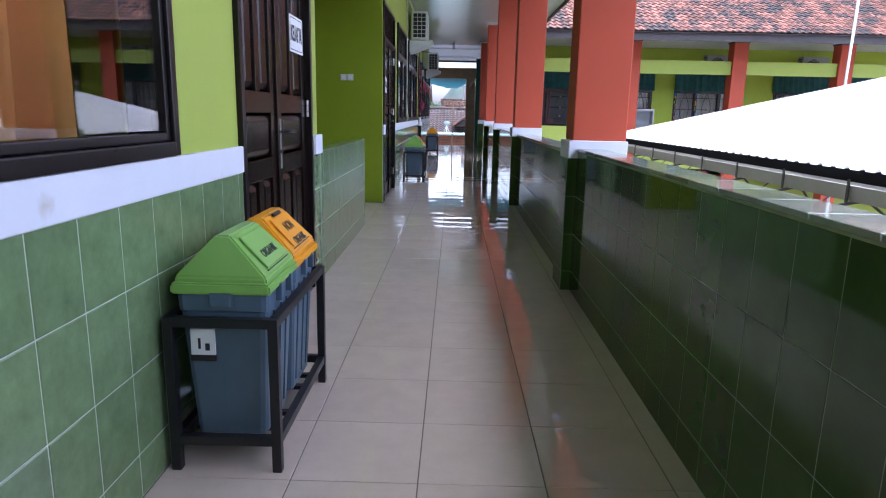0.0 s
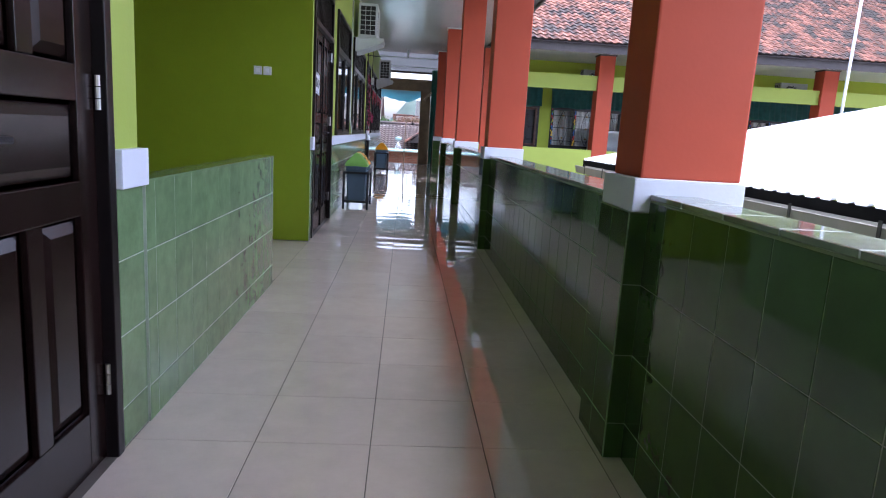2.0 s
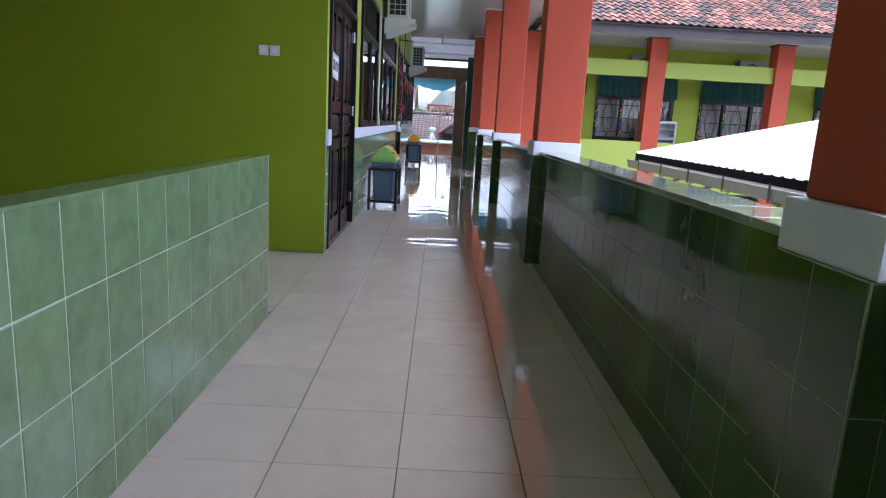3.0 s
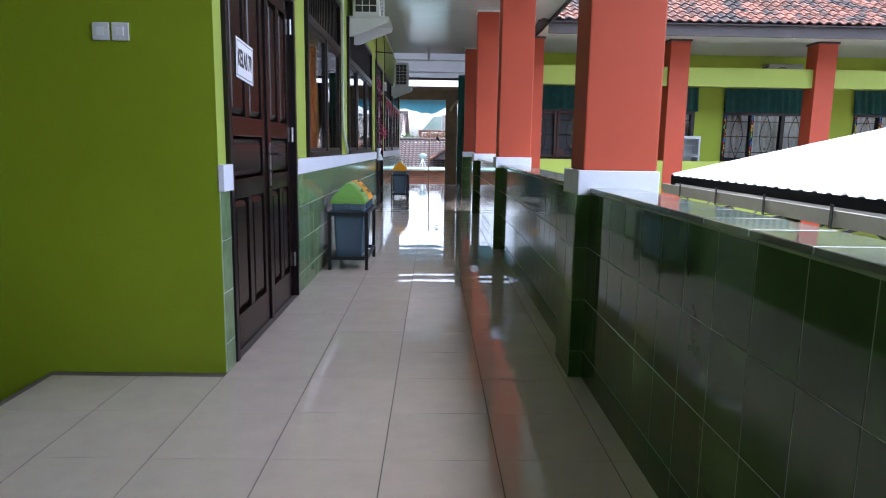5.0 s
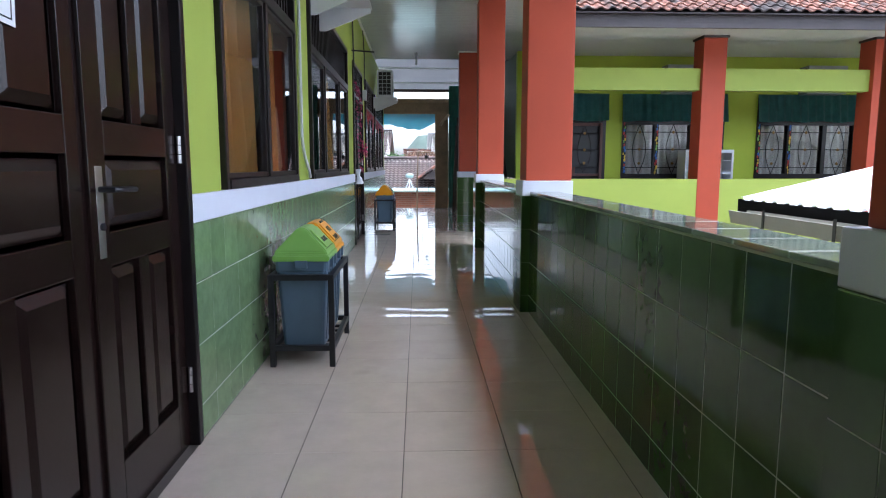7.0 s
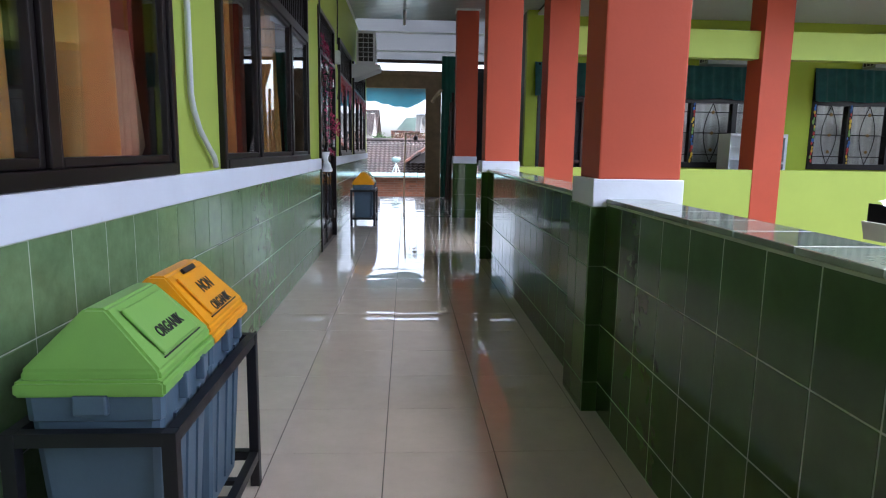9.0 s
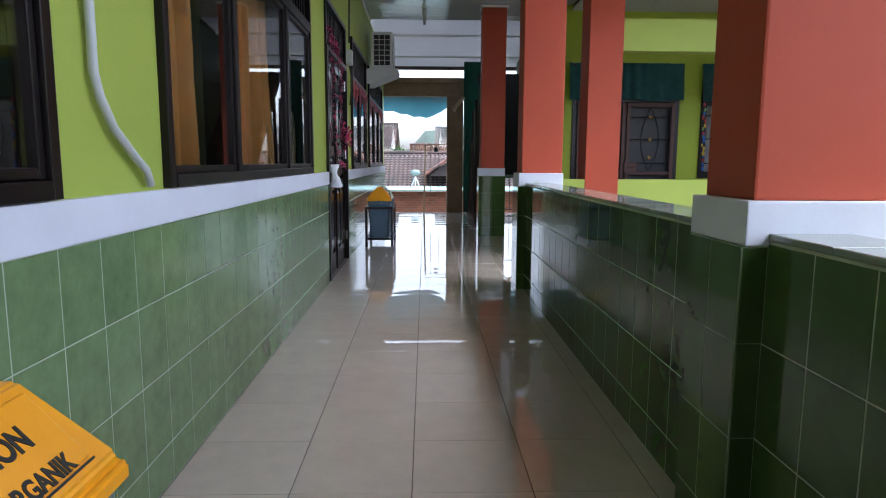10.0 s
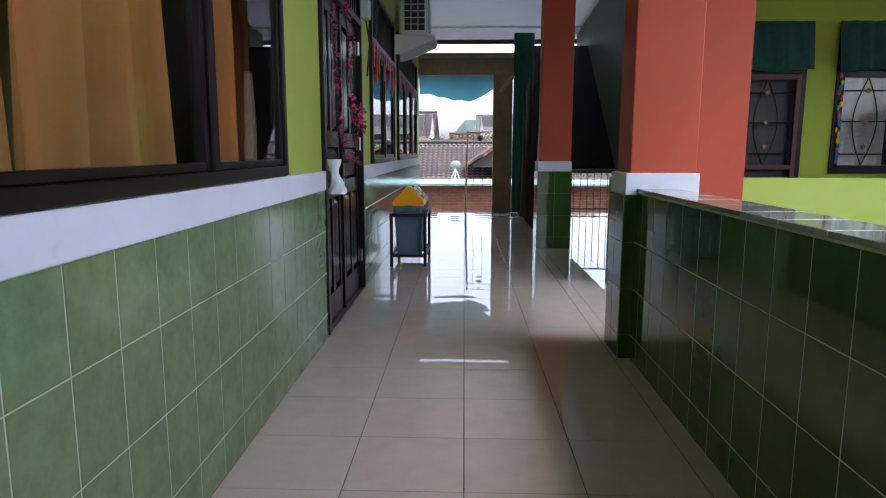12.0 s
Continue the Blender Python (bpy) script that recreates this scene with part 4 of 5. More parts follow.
for i in range(14):
    y = -2.5 + i * 1.2
    bm = bmesh.new()
    tube(bm, [(3.5, y, 0.30), (9.6, y, 1.6)], 0.02, 4)
    tube(bm, [(3.5, y, 0.62), (9.6, y, 2.05)], 0.02, 4)
    for k in range(6):
        tube(bm, [(3.5 + k, y, 0.30 + k * 0.213), (4.0 + k, y, 0.72 + k * 0.233)], 0.008, 4)
        tube(bm, [(4.0 + k, y, 0.72 + k * 0.233), (4.5 + k, y, 0.51 + k * 0.213)], 0.008, 4)
    part("truss", bm, M_black, cn, "black steel truss")
bm = bmesh.new()
tube(bm, [(3.52, -3, 0.36), (3.52, 13.45, 0.36)], 0.022, 4)
tube(bm, [(3.52, -3, 0.50), (3.52, 13.45, 0.50)], 0.03, 4)
for i in range(14):
    y = -2.5 + i * 1.2
    tube(bm, [(3.52, y, 0.36), (3.52, y + 0.2 + 0.3 * random.random(), 0.5)], 0.011, 4)
part("edge_girder", bm, M_black, cn, "black steel edge girder")
for y in (-1.0, 4.0, 9.0, 13.05):
    part("post", boxes((3.6, 3.75, y, y + 0.15, -3.4, 0.40)), M_orange, cn, "orange painted post")
    part("post", boxes((15.4, 15.55, y, y + 0.15, -3.4, 0.62)), M_orange, cn, "orange painted post")

# flagpole rising behind the canopy
bm = bmesh.new()
tube(bm, [(8.42, 14.0, -3.4), (8.42, 14.0, 2.0), (8.48, 14.0, 7.0)], 0.027, 10)
tagged(part("flagpole", bm, M_ac, smooth=True), "tall white steel flagpole in the courtyard", "flagpole")


# ---- the open far end ----
structure("wall_end_brick", boxes((-2.6, 5.4, 29.0, 29.15, -3.4, 0.20)), M_mortar, "red-brown brick wall beyond the corridor end", "wall")
bm = bmesh.new()
n = 180
lo, hi = [], []
for i in range(n + 1):
    y = 20.5 + 3.9 * i / n
    d = 0.022 * math.sin(i * math.pi / 2)
    lo.append(bm.verts.new((-0.98, y, 3.46 - 0.085 * (y - 20.1) + d)))
    hi.append(bm.verts.new((2.2, y, 3.46 - 0.085 * (y - 20.1) + d)))
for i in range(n):
    bm.faces.new((lo[i], lo[i + 1], hi[i + 1], hi[i]))
bmesh.ops.solidify(bm, geom=bm.faces[:], thickness=0.003)
rf = tagged(part("lean_to_roof", bm, M_sheet), "pale corrugated lean-to roof at the corridor end", "roof", kind="structure")
part("roof_edge", boxes((-0.98, 2.2, 24.36, 24.42, 3.02, 3.10)), M_oldwood, rf, "dark weathered edge board")
for y in (21.9, 23.4):
    part("batten", boxes((-0.82, 2.15, y, y + 0.04, 3.40 - (y - 20.1) * 0.085, 3.435 - (y - 20.1) * 0.085)), M_soffit, rf)
structure("beam_end", boxes((-0.83, 0.86, 23.95, 24.05, 2.42, 2.79), (-0.83, 0.86, 23.90, 23.95, 2.42, 2.46), (-0.83, 0.86, 23.915, 23.95, 2.70, 2.80), bevel=0.006), M_beam, "weathered timber beam across the corridor end", "beam")
# the tarpaulin slopes out from the beam, its hem sagging to one side
bm = bmesh.new()
n, rows = 44, 8
grid = []
for j in range(rows + 1):
    v = j / rows
    row = []
    for i in range(n + 1):
        u = i / n
        x = -0.82 - 0.14 * v + (1.55 - 0.12 * v) * u
        hem = 2.30 - 0.15 * math.sin(u * 2.35) ** 2 + 0.10 * max(0.0, u - 0.84) / 0.16
        z = 2.43 + (hem - 2.43) * v - 0.05 * math.sin(math.pi * v) + 0.012 * math.sin(x * 19 + 3 * v) * v
        row.append(bm.verts.new((x, 23.93 + 2.35 * v + 0.03 * math.sin(x * 8), z)))
    grid.append(row)
for p, q in zip(grid, grid[1:]):
    for i in range(n):
        bm.faces.new((p[i], p[i + 1], q[i + 1], q[i]))
bmesh.ops.solidify(bm, geom=bm.faces[:], thickness=0.003)
tagged(part("tarpaulin", bm, M_tarp_teal, smooth=True), "teal tarpaulin sloping out from the end beam", "tarpaulin")
bm = bmesh.new()
tube(bm, [(0.86, 23.87, 2.40), (0.77, 23.86, 2.30), (0.70, 23.85, 2.24), (0.63, 23.86, 2.12)], 0.035, 7)
for v in bm.verts:
    v.co += 0.03 * noise.noise_vector(v.co * 9)
tagged(part("torn_cloth", bm, M_bamboo, smooth=True), "pale torn cloth knotted where post and beam meet", "cloth")
structure("post_end", boxes((0.5, 0.84, 23.9, 24.1, -0.3, 2.42), bevel=0.008), M_beam, "weathered timber post at the corridor end", "post")
bm = bmesh.new()
tube(bm, [(0.02, 24.2, -0.3), (0.035, 24.2, 0.8), (0.06, 24.2, 1.46)], 0.018, 8)
tagged(part("bamboo_pole", bm, M_bamboo, smooth=True), "tan bamboo pole standing behind the brick wall", "pole")
bm = bmesh.new()
tube(bm, [(0.04, 24.22, 1.43), (0.52, 24.22, 1.45)], 0.011, 8)
tagged(part("bamboo_rail", bm, M_bamboo, smooth=True), "thin bamboo crossbar tied to the pole", "pole")
bm = bmesh.new()
bmesh.ops.create_uvsphere(bm, u_segments=12, v_segments=8, radius=0.055, matrix=Matrix.Translation((0.28, 24.22, 1.33)))
tube(bm, [(0.28, 24.22, 1.36), (0.28, 24.22, 1.44)], 0.008, 6)
tagged(part("hanging_pot", bm, M_black, smooth=True), "small black pot hanging from the bamboo crossbar", "pot")
for k in (0.16, 0.33):
    bm = bmesh.new()
    tube(bm, [(k, 24.22, 1.432), (k + 0.01, 24.22, 0.9), (k, 24.22, 0.42)], 0.005, 5)
    tagged(part("hanging_wire", bm, M_black), "thin dark wire hanging from the bamboo crossbar", "wire", "hanging wires")
# green sheet beside the end post
bm = bmesh.new()
n = 24
a = [bm.verts.new((0.845 + 0.36 * i / n, 23.86 + 0.02 * math.sin(i * 1.3), 0.003)) for i in range(n + 1)]
b = [bm.verts.new((0.845 + 0.36 * i / n, 23.86 + 0.02 * math.sin(i * 1.1), 3.12)) for i in range(n + 1)]
for i in range(n):
    bm.faces.new((a[i], a[i + 1], b[i + 1], b[i]))
bmesh.ops.solidify(bm, geom=bm.faces[:], thickness=0.003)
tagged(part("green_sheet", bm, M_sheet_green, smooth=True), "dark green plastic sheet hanging at the corridor end", "sheet")
# old timber poles leaning along the floor's edge
for i in range(9):
    y = 21.45 + 0.28 * i
    bm = bmesh.new()
    x = 0.965 + random.uniform(-0.02, 0.03)
    top = random.uniform(1.2, 2.5)
    tube(bm, [(x, y, 0.002), (x + 0.03, y + 0.10, top * 0.5), (x + random.uniform(0.02, 0.08), y + random.uniform(0.1, 0.25), top)], random.uniform(0.022, 0.036), 7)
    tagged(part("timber_pole", bm, M_oldwood, smooth=True), "old dark timber pole leaning at the corridor end", "pole", "leaning timber poles")
# made-up black sheet leaning back over an open bay, and the green wall beside it
bm = bmesh.new()
prism(bm, [(20.75, 0.885), (20.80, 0.865), (23.0, 2.72), (22.95, 2.76)], "x", 1.06, 1.946)
structure("black_sheet_bay", bm, M_black_sheet, "made-up black sheet leaning back over an open bay", "screen")
structure("screen_sill", boxes((1.06, 1.946, 20.70, 20.80, 0.82, 0.864), bevel=0.004), M_side, "grey-green rail under the black sheet", "rail")
# unseen wall, added to stop sky light spilling in from the bay's side
structure("wall_bay_blocker", boxes((2.85, 2.9, 19.722, 24.0, 0, 3.4)), M_side, "unseen dark green wall added to block side sky light in the bay", "wall")
rail = thing("bay_railing", "thin dark steel railing at the open bay", "railing")
for z in (0.06, 1.02):
    part("rail", boxes((1.22, 2.84, 23.93, 23.95, z, z + 0.025)), M_black, rail)
for i in range(14):
    part("bar", boxes((1.24 + 0.12 * i, 1.252 + 0.12 * i, 23.934, 23.946, 0.0, 1.02)), M_black, rail)
structure("wall_side_sheet", boxes((1.95, 2.0, 19.722, 24.0, 0.86, 3.4)), M_side, "dark green sheeted side wall over an open bay", "wall")


# ---- garlands, lamp and small fixtures ----
def garland(points, label, mat, blob=0.015, seed=3):
    rnd = random.Random(seed)
    g = bmesh.new()
    tube(g, points, 0.006, 5)
    ob = tagged(part("garland", g, M_frame), label, "garland", "door garlands")
    bm = bmesh.new()
    pts = [Vector(p) for p in points]
    for a, b in zip(pts, pts[1:]):
        n = max(1, int((b - a).length / 0.02))
        for i in range(n):
            c = a.lerp(b, i / n) + Vector((rnd.uniform(0, 0.03), rnd.uniform(-0.03, 0.03), rnd.uniform(-0.03, 0.03)))
            r = blob * rnd.uniform(0.5, 1.3)
            rot = Euler((rnd.uniform(0, 3), rnd.uniform(0, 3), rnd.uniform(0, 3))).to_matrix()
            for k in range(4):
                q = [c + rot @ Vector(v) * r for v in ((0, 0, 0), (1.1 * math.cos(k * 1.6), 1.1 * math.sin(k * 1.6), 0.5), (1.3 * math.cos(k * 1.6 + 0.5), 1.3 * math.sin(k * 1.6 + 0.5), 0.2))]
                bm.faces.new([bm.verts.new(v) for v in q])
    part("blossoms", bm, mat, ob, "pink artificial blossoms")
    return ob


gx = WX + 0.02
garland([(gx, 16.06, 2.12), (gx, 16.3, 1.95), (gx, 16.38, 1.5), (gx, 16.42, 1.25), (gx, 16.66, 1.05), (gx, 17.2, 1.02)], "pink blossom garland hanging on the dark door", M_garland, seed=3)
garland([(gx, 16.08, 2.2), (gx, 16.66, 2.1), (gx, 16.86, 1.85), (gx, 16.76, 1.55), (gx, 16.96, 1.30), (gx, 17.0, 1.15)], "pink blossom garland hanging on the dark door", M_garland, blob=0.02, seed=5)
garland([(gx + 0.02, 16.76, 1.45), (gx + 0.05, 16.9, 1.32), (gx + 0.03, 17.05, 1.28)], "dense pink blossom sprig hanging on the dark door", M_garland, blob=0.036, seed=8)
for a, b, s in ((17.97, 19.75, 11), (20.22, 23.18, 12)):
    rnd = random.Random(s)
    root = thing("bunting", "red and white bunting hung along the window top", "bunting", "window bunting")
    y = a
    while y < b:
        h = rnd.uniform(0.08, 0.36)
        part("strip", boxes((WX + 0.036, WX + 0.042, y, y + 0.04, 2.02 - h, 2.02)), M_red if rnd.random() < 0.7 else M_garland, root)
        y += 0.17
# crumpled paper pouch hanging on the door
bm = bmesh.new()
rings = []
for k in range(13):
    u = k / 12
    half = 0.030 + 0.022 * abs(u - 0.62) / 0.62 + 0.006 * math.sin(9 * u)
    mid = 0.012 * math.sin(5 * u + 0.6)
    ring = []
    for j in range(12):
        ang = j * math.pi / 6
        crush = 1 + 0.30 * noise.noise(Vector((math.cos(ang) * 2, math.sin(ang) * 2, u * 6)))
        ring.append(bm.verts.new((0.055 + mid + half * crush * math.cos(ang), 0.07 + 0.022 * crush * math.sin(ang), 0.205 * u)))
    rings.append(ring)
for p, q in zip(rings, rings[1:]):
    for j in range(12):
        bm.faces.new((p[j], p[(j + 1) % 12], q[(j + 1) % 12], q[j]))
bm.faces.new(rings[0][::-1])
bm.faces.new(rings[-1])
tagged(part("paper_note", bm, M_paper, m=Matrix.Translation((WX + 0.004, 16.04, 0.842))), "crumpled white paper pouch hanging on the door", "paper")
# electric box and cables beside the garlanded door
bx = tagged(part("meter_box", boxes((WX, WX + 0.07, 17.52, 17.62, 2.12, 2.28), bevel=0.015), M_pipe), "grey-white electric meter box with cables", "meter")
bm = bmesh.new()
tube(bm, [(WX + 0.03, 17.6, 2.36), (WX + 0.04, 17.59, 2.8), (WX + 0.02, 17.6, 3.2)], 0.009, 6)
tube(bm, [(WX + 0.03, 17.62, 2.12), (WX + 0.05, 17.66, 1.95), (WX + 0.02, 17.7, 1.7)], 0.008, 6)
part("cable", bm, M_black, bx)
# iron rod and cable run from the wall
bm = bmesh.new()
tube(bm, [(WX, 16.0, 2.62), (WX + 0.30, 16.0, 2.60)], 0.010, 6)
tube(bm, [(WX + 0.02, 15.95, 3.2), (WX + 0.03, 15.97, 2.4)], 0.010, 6)
tagged(part("wall_rod", bm, M_black), "thin black iron rod sticking out of the wall", "rod")
# lamp holder hanging from the ceiling end
lp = thing("ceiling_lamp", "small unlit lamp holder hanging from the ceiling", "lamp", m=Matrix.Translation((0.03, 19.9, CEIL)))
bm = bmesh.new()
tube(bm, [(0, 0, 0), (0, 0, -0.10)], 0.03, 10)
part("holder", bm, M_ac, lp)
bm = bmesh.new()
tube(bm, [(0, 0, -0.10), (0, 0, -0.13), (0, 0, -0.22)], 0.022, 10)
part("bulb", bm, M_soffit, lp, "unlit white bulb")


# ---- beyond the corridor: neighbours, trees, ground ----
bm = bmesh.new()
bmesh.ops.create_grid(bm, x_segments=8, y_segments=8, size=1500)
structure("ground", bm, M_ground, "dusty courtyard ground", "ground").location.z = -3.4


def tiled_slope(name, x0, x1, y0, z0, y1, z1, mat, pitch=0.22, row=0.25, parent=None):
    """A slope of wavy roof tiles rising from (y0, z0) to (y1, z1): each course overlaps the one below."""
    bm = bmesh.new()
    L = math.hypot(y1 - y0, z1 - z0)
    d = Vector((0, (y1 - y0) / L, (z1 - z0) / L))
    up = Vector((0, -d.z, d.y))
    n = int(L / row)
    cols = int((x1 - x0) / pitch * 4)
    for r in range(n):
        lines = []
        for s, lift in ((r * row, 0.06), ((r + 1.1) * row, 0.005)):
            base = Vector((0, y0, z0)) + d * s
            lines.append([bm.verts.new(base + Vector((x0 + (x1 - x0) * i / cols, 0, 0)) + up * (lift + 0.03 * math.sin(i * math.pi / 2))) for i in range(cols + 1)])
        for i in range(cols):
            bm.faces.new((lines[0][i], lines[0][i + 1], lines[1][i + 1], lines[1][i]))
    return tagged(part(name, bm, mat, parent), kind="stuff")


def house(x0, x1, y0, y1, eave, ridge, wall_mat, roof_mat, label):
    h = thing("house", label, "house", "neighbouring houses")
    ym = (y0 + y1) / 2
    bm = boxes((x0 + 0.4, x1 - 0.4, y0 + 0.5, y1 - 0.5, -3.4, eave))
    prism(bm, [(y0 + 0.5, eave), (y1 - 0.5, eave), (ym, ridge - 0.15)], "x", x0 + 0.4, x1 - 0.4)
    part("wall", bm, wall_mat, h)
    tiled_slope("roof", x0, x1, y0, eave - 0.1, ym, ridge, roof_mat, parent=h)
    tiled_slope("roof", x0, x1, y1, eave - 0.1, ym, ridge, roof_mat, parent=h)
    bm = bmesh.new()
    tube(bm, [(x0, ym, ridge + 0.03), (x1, ym, ridge + 0.03)], 0.09, 8)
    part("ridge_cap", bm, roof_mat, h)
    k = x0 + 1.0
    while k < x1 - 1.4:
        w = part("window", boxes((k, k + 0.9, y0 + 0.47, y0 + 0.5, eave - 1.6, eave - 0.5)), M_ac_dark, h)
        k += 2.2
    return h


h1 = house(-14, 9, 40.3, 46.3, -0.01, 1.5, M_housewall, M_oldtile, "low house with an old brown tiled roof")
# gabled porch roof on the same block
gp = thing("porch_roof", "red-brown gabled porch roof over the tiles", "roof")
for s in (-1, 1):
    bm = bmesh.new()
    prism(bm, [(1.5, 1.42), (1.5 + s * 1.5, 0.42), (1.5 + s * 1.5, 0.52), (1.5, 1.54)], "y", 38.6, 42.0)
    part("slope", bm, M_rooftile, gp)
bm = bmesh.new()
prism(bm, [(0.2, 0.44), (2.8, 0.44), (1.5, 1.38)], "y", 39.0, 39.05)
part("gable", bm, M_fascia, gp)
bm = bmesh.new()
prism(bm, [(-6, 0.24), (8, 0.24), (8, 0.265), (-6, 0.265)], "y", 28.8, 31.5)
tagged(part("lean_to_sheet", bm, M_teal_sheet), "pale teal metal sheet roof strip below the houses", "roof")
# dish on the roof
ds = thing("satellite_dish", "pale teal dish on a white tripod on the roof", "dish", m=Matrix.Translation((-0.25, 29.9, 0.265)))
bm = bmesh.new()
bmesh.ops.create_uvsphere(bm, u_segments=20, v_segments=8, radius=0.15, matrix=Matrix.Translation((0, 0, 0.48)) @ Matrix.Diagonal((1, 0.35, 0.6, 1)))
part("dish", bm, M_tank, ds, smooth=True)
bm = bmesh.new()
for k in (-0.15, 0.0, 0.15):
    tube(bm, [(0, 0, 0.36), (k, 0.05 if k else -0.12, 0.0)], 0.016, 6)
part("tripod", bm, M_ac, ds, "white steel tripod")
house(0.85, 10, 56, 66, 2.75, 3.75, M_housewall, M_sheet, "white two-storey house with a pale roof")
house(-10, -2.3, 62, 72, 2.3, 4.3, M_housewall, M_oldtile, "grey-roofed house among trees")
house(-1.6, 2.5, 75, 85, 1.7, 2.9, M_housewall, M_rooftile, "distant house with a red tiled roof")
house(-20, -12.5, 52, 62, 3.2, 4.8, M_housewall, M_oldtile, "white neighbouring house with a grey roof")


def tree(x, y, h, crown, mat, label, seed):
    rnd = random.Random(seed)
    t = thing("tree", label, "tree", "far trees", m=Matrix.Translation((x, y, -3.4)))
    bm = bmesh.new()
    for a in range(5):
        ang = a * 1.3 + rnd.random()
        tube(bm, [(0, 0, 0), (0.05 * a, 0, h * 0.45), (crown * 0.5 * math.cos(ang), crown * 0.5 * math.sin(ang), h * 0.8)], 0.10, 6)
    part("trunk", bm, M_bark, t)
    bm = bmesh.new()
    for _ in range(1500):
        u = Vector((rnd.gauss(0, 1), rnd.gauss(0, 1), rnd.gauss(0, 1))).normalized() * rnd.uniform(0.45, 1.0)
        lump = 0.75 + 0.35 * noise.noise(u * 2.2 + Vector((seed, 0, 0)))
        c = Vector((u.x * crown * lump, u.y * crown * lump, h * 0.78 + u.z * crown * 0.75 * lump))
        s = rnd.uniform(0.08, 0.2) * crown * 0.4
        rot = Euler((rnd.uniform(0, 6), rnd.uniform(0, 6), rnd.uniform(0, 6))).to_matrix()
        bm.faces.new([bm.verts.new(c + rot @ Vector(v) * s) for v in ((-1, 0, 0), (0, -0.5, 0.1), (1, 0, 0), (0, 0.5, 0.1))])
    part("crown", bm, mat, t)
    return t


tree(-1.6, 52, 5.9, 1.5, M_leaf, "broad green tree among the houses", 1)
tree(1.3, 54, 6.2, 1.5, M_bloom, "tree with reddish leaves among the houses", 2)
tree(-0.2, 56, 6.2, 1.4, M_bloom, "tree with reddish leaves among the houses", 3)
tree(-4.2, 50, 6.4, 1.6, M_leaf, "broad green tree among the houses", 4)
tree(2.9, 52, 5.8, 1.3, M_leaf, "broad green tree among the houses", 5)
bm = bmesh.new()
bmesh.ops.create_grid(bm, x_segments=60, y_segments=10, size=1.0, matrix=Matrix.Translation((0, 320, -3.4)) @ Matrix.Diagonal((180, 60, 1, 1)))
for v in bm.verts:
    q = v.co
    prof = math.exp(-((q.x - 3) / 11.0) ** 2) * 19 + math.exp(-((q.x + 60) / 40.0) ** 2) * 12
    q.z += prof * max(0.0, 1 - abs(q.y - 320) / 60.0) + 2.5 * noise.noise(Vector((q.x * 0.12, q.y * 0.1, 0)))
tagged(part("hill", bm, M_far, smooth=True), "distant wooded hill", "hill", kind="structure")


# ---- roof tiles of the facing wing ----
slope = tagged(bpy.data.objects["roof_wing"], "terracotta tiled roof of the facing wing, patched with dark moss")
RY0, RZ0, PITCH = 16.27, 3.235, radians(31)
bm = bmesh.new()
prof = [(-0.088, 0.016), (-0.058, 0.032), (-0.022, 0.026), (0.016, 0.002), (0.054, -0.006), (0.088, 0.008)]
rows3 = []
for v, lift in ((-0.02, 0.032), (0.235, 0.0)):
    rows3.append([bm.verts.new((u, v, w + lift)) for u, w in prof])
under = [bm.verts.new((u, -0.02, w + 0.012)) for u, w in prof]
for i in range(len(prof) - 1):
    bm.faces.new((rows3[0][i], rows3[0][i + 1], rows3[1][i + 1], rows3[1][i]))
    bm.faces.new((under[i], under[i + 1], rows3[0][i + 1], rows3[0][i]))
roof_tile = mesh_of(bm, "roof_tile", M_rooftile)
rest = []
count = 0
for r in range(23):
    for c in range(82):
        x = 1.95 + c * 0.17
        s = r * 0.20
        p = Vector((x, RY0 + s * math.cos(PITCH), RZ0 + s * math.sin(PITCH)))
        m = Matrix.Translation(p) @ Euler((PITCH + random.uniform(-0.02, 0.02), random.uniform(-0.02, 0.02), random.uniform(-0.02, 0.02))).to_matrix().to_4x4()
        if r < 5 and c < 60:
            share("roof_tile", roof_tile, slope, m)
        else:
            rest.append(m)
verts, faces = [], []
co = [v.co.copy() for v in roof_tile.vertices]
fs = [tuple(p.vertices) for p in roof_tile.polygons]
for m in rest:
    k = len(verts)
    verts += [m @ v for v in co]
    faces += [tuple(k + i for i in f) for f in fs]
me = bpy.data.meshes.new("roof_tiles")
me.from_pydata(verts, [], faces)
me.materials.append(M_rooftile_joined)
ob = new("roof_tiles", me)
ob.parent = slope
tagged(ob, kind="stuff")
part("roof_deck", prism(bmesh.new(), [(RY0 + 0.05, RZ0 - 0.03), (21.5, RZ0 - 0.03 + (21.5 - RY0 - 0.05) * math.tan(PITCH)), (21.5, 3.3), (16.4, 3.22)], "x", 1.95, 16.0), M_fascia, slope)

# ---- tiles and bricks, piece by piece ----
tile_rows(wall_a, "+x", TX, -0.9, 2.507, M_wall_tile, start=-0.868)
tile_rows(wall_a, "+x", TX, 3.9, 4.1, M_wall_tile)
tile_rows(half_wall, "+x", -0.808, 4.1, 6.23, M_wall_tile, start=4.182)
tile_rows(half_wall, "+y", 6.23, -0.90, -0.81, M_wall_tile)
tile_rows(wall_b, "+x", TX, 7.992, 8.128, M_wall_tile)
tile_rows(wall_b, "+x", TX, 9.642, 16.018, M_wall_tile, start=9.663)
tile_rows(wall_b, "+x", TX, 17.442, 24.0, M_wall_tile, start=17.5)
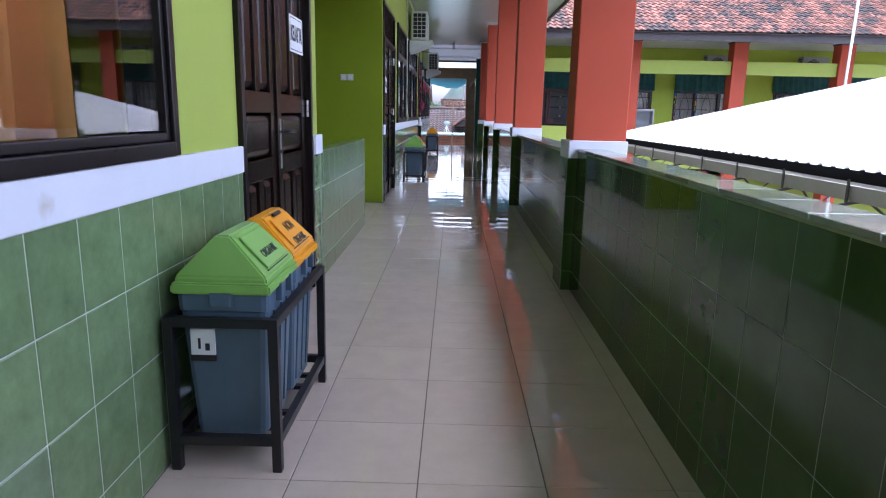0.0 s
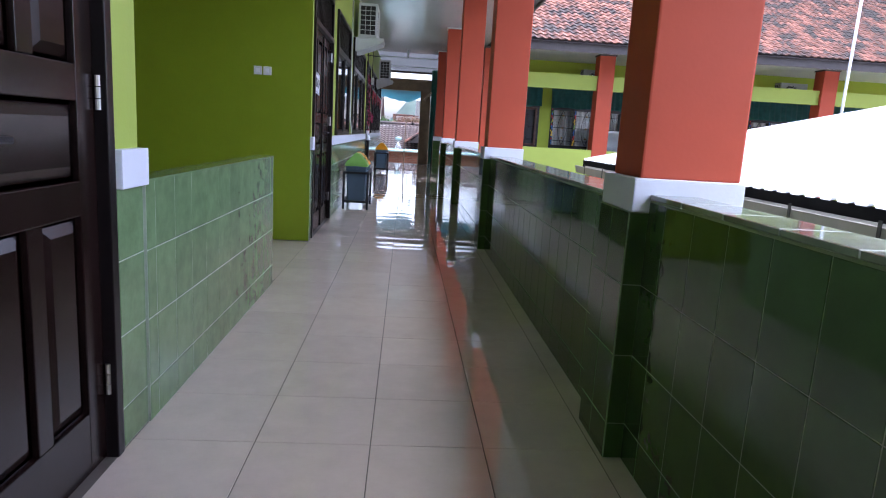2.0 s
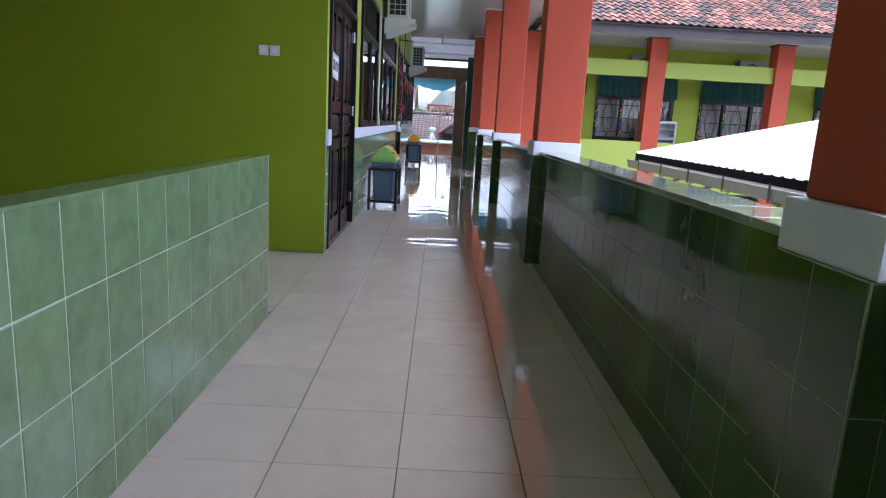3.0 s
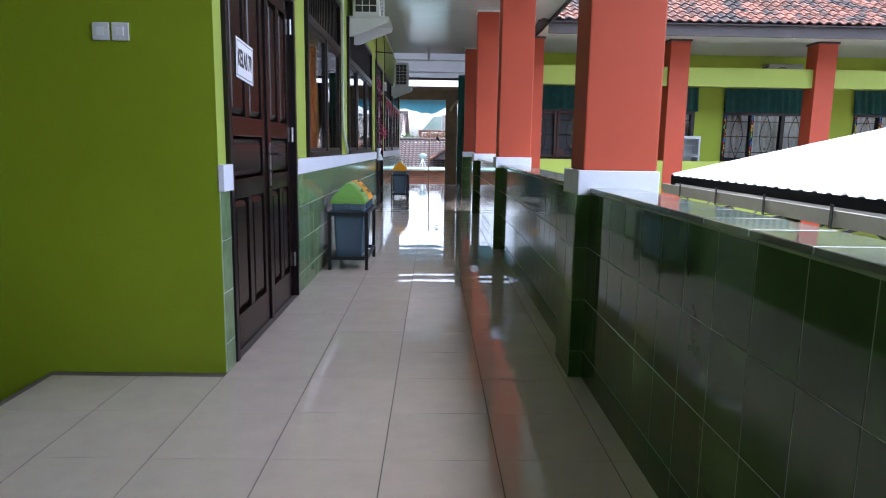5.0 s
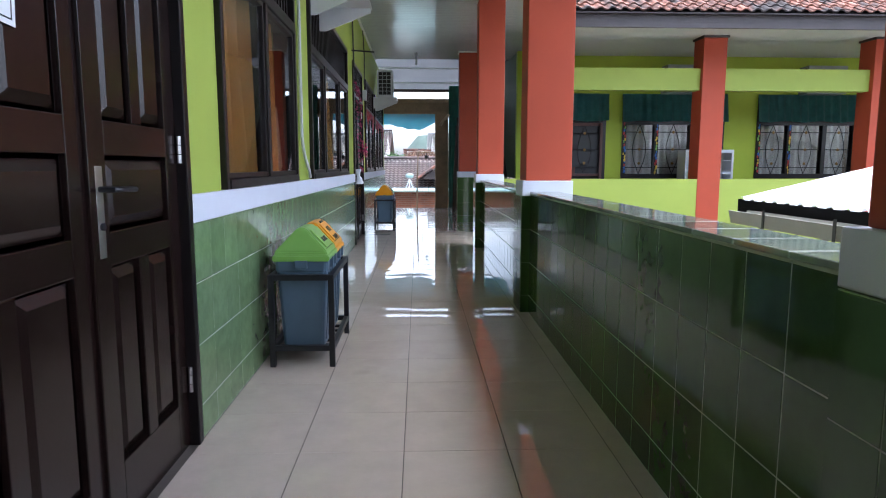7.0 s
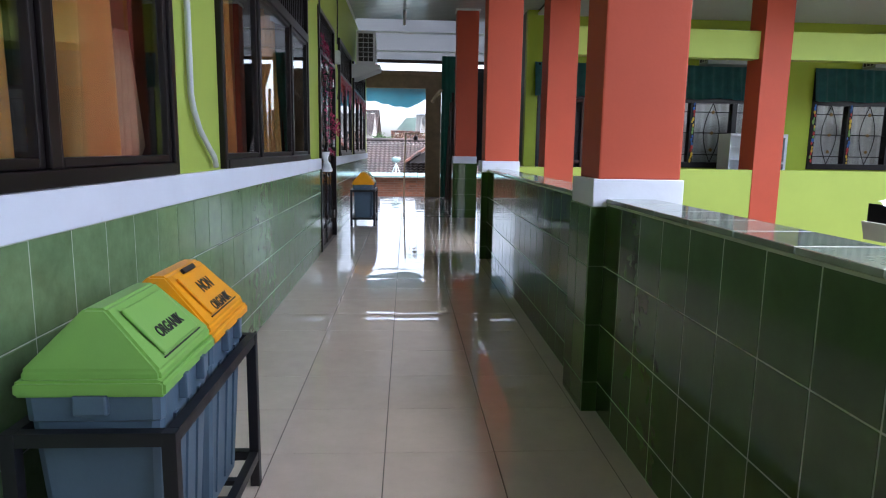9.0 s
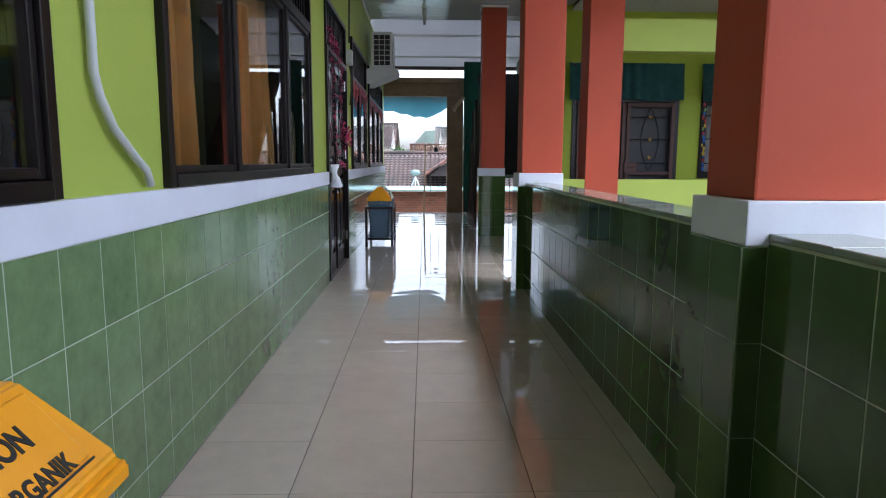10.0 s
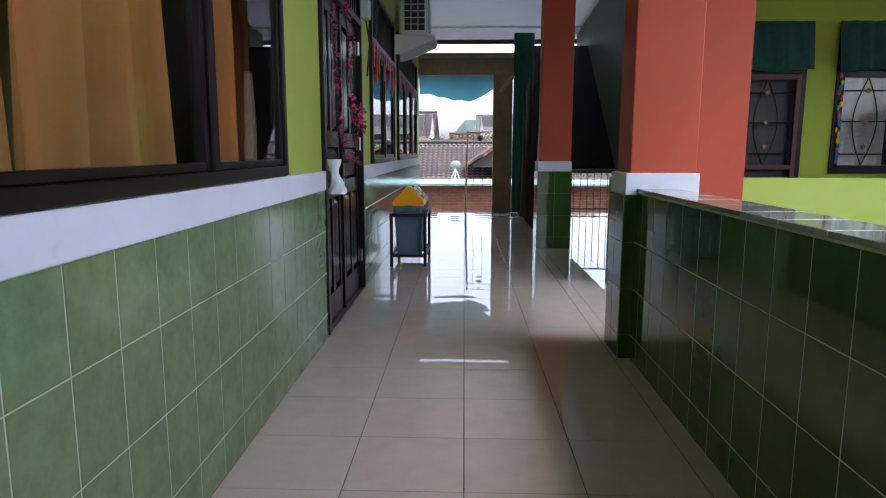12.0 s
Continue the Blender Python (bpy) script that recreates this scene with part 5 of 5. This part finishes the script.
for w, a, b, rise, out in parapets:
    tile_rows(w, "-x", PX0, max(a, -1.5), b, M_wall_tile_shaded_far if a > 8.1 else M_wall_tile_shaded, tip=0.0006, gap=0.0044 if a > 8.1 else 0.003, edge=0.0012, z_rows=((0.0, 0.13), (0.13, 0.379), (0.379, 0.628), (0.628, 0.882 + rise)), start=a + 0.05)
    n = max(1, int(round((b - max(a, -1.5)) / 0.25)))
    a2 = max(a, -1.5)
    for i in range(n):
        y0, y1 = a2 + (b - a2) * i / n, a2 + (b - a2) * (i + 1) / n
        share("coping_tile", tile_mesh(out - PX0 + 0.02, y1 - y0 - 0.006, 0.016, M_coping), w, Matrix.Translation(((PX0 + out) / 2, (y0 + y1) / 2, 0.890 + rise)))
for c, base in pillars:
    rows = ((0.0, 0.13), (0.13, 0.379), (0.379, 0.628), (0.628, 0.872))
    tile_rows(base, "-x", -0.19, -DEPTH / 2 + 0.004, DEPTH / 2 - 0.004, M_wall_tile_shaded, z_rows=rows, width=0.165, gap=0.0028, edge=0.0014)
    tile_rows(base, "-y", -DEPTH / 2 + 0.008, -0.195, 0.19, M_wall_tile_shaded, z_rows=rows, width=0.1925, gap=0.0028, edge=0.0014)
# floor: rows of polished tiles
cols = ((-0.81, -0.4), (-0.4, 0.0), (0.0, 0.4), (0.4, 0.8))
G = 0.0035
for r in range(-4, 60):
    y0 = 0.002 + r * 0.3963
    y1 = min(y0 + 0.3963, 24.0)
    for x0, x1 in cols:
        m = Matrix.Translation(((x0 + x1) / 2, (y0 + y1) / 2, -0.008)) @ Euler((random.uniform(-0.0013, 0.0013), random.uniform(-0.0013, 0.0013), 0)).to_matrix().to_4x4()
        share("floor_tile", tile_mesh(x1 - x0 - G, y1 - y0 - 0.0022, 0.008, M_floor_tile, 0.0012, random.choice((0.0004, 0.0007, 0.001))), floor, m)
bm = bmesh.new()
for r in range(-4, 60):
    y0 = 0.002 + r * 0.3963
    box(bm, 0.8 + G / 2, 0.89, y0 + 0.001, y0 + 0.3953, -0.008, 0.0)
    if 15.7 <= y0 < 23.7:
        for k in range(3 if y0 < 19.5 else 5):
            box(bm, 0.892 + k * 0.4, 0.892 + k * 0.4 + 0.397, y0 + 0.001, y0 + 0.3953, -0.008, 0.0)
    if 6.0 <= y0 < 7.6:
        for k in range(2):
            box(bm, max(-1.64, -0.81 - (k + 1) * 0.4 + G), -0.81 - k * 0.4 - G / 2, y0 + 0.001, min(7.98, y0 + 0.3953), -0.008, 0.0)
tagged(part("floor_tiles", bm, M_floor_tile, floor), kind="stuff")
# bricks of the low end wall
brick = bpy.data.objects["wall_end_brick"]
me = tile_mesh(0.21, 0.058, 0.015, M_brick, 0.004)
for r in range(10):
    for k in range(35):
        x = -2.5 + k * 0.222 + (0.111 if r % 2 else 0)
        share("brick", me, brick, Matrix.Translation((x + random.uniform(-0.004, 0.004), 29.0, 0.165 - r * 0.07)) @ FACE_NY)
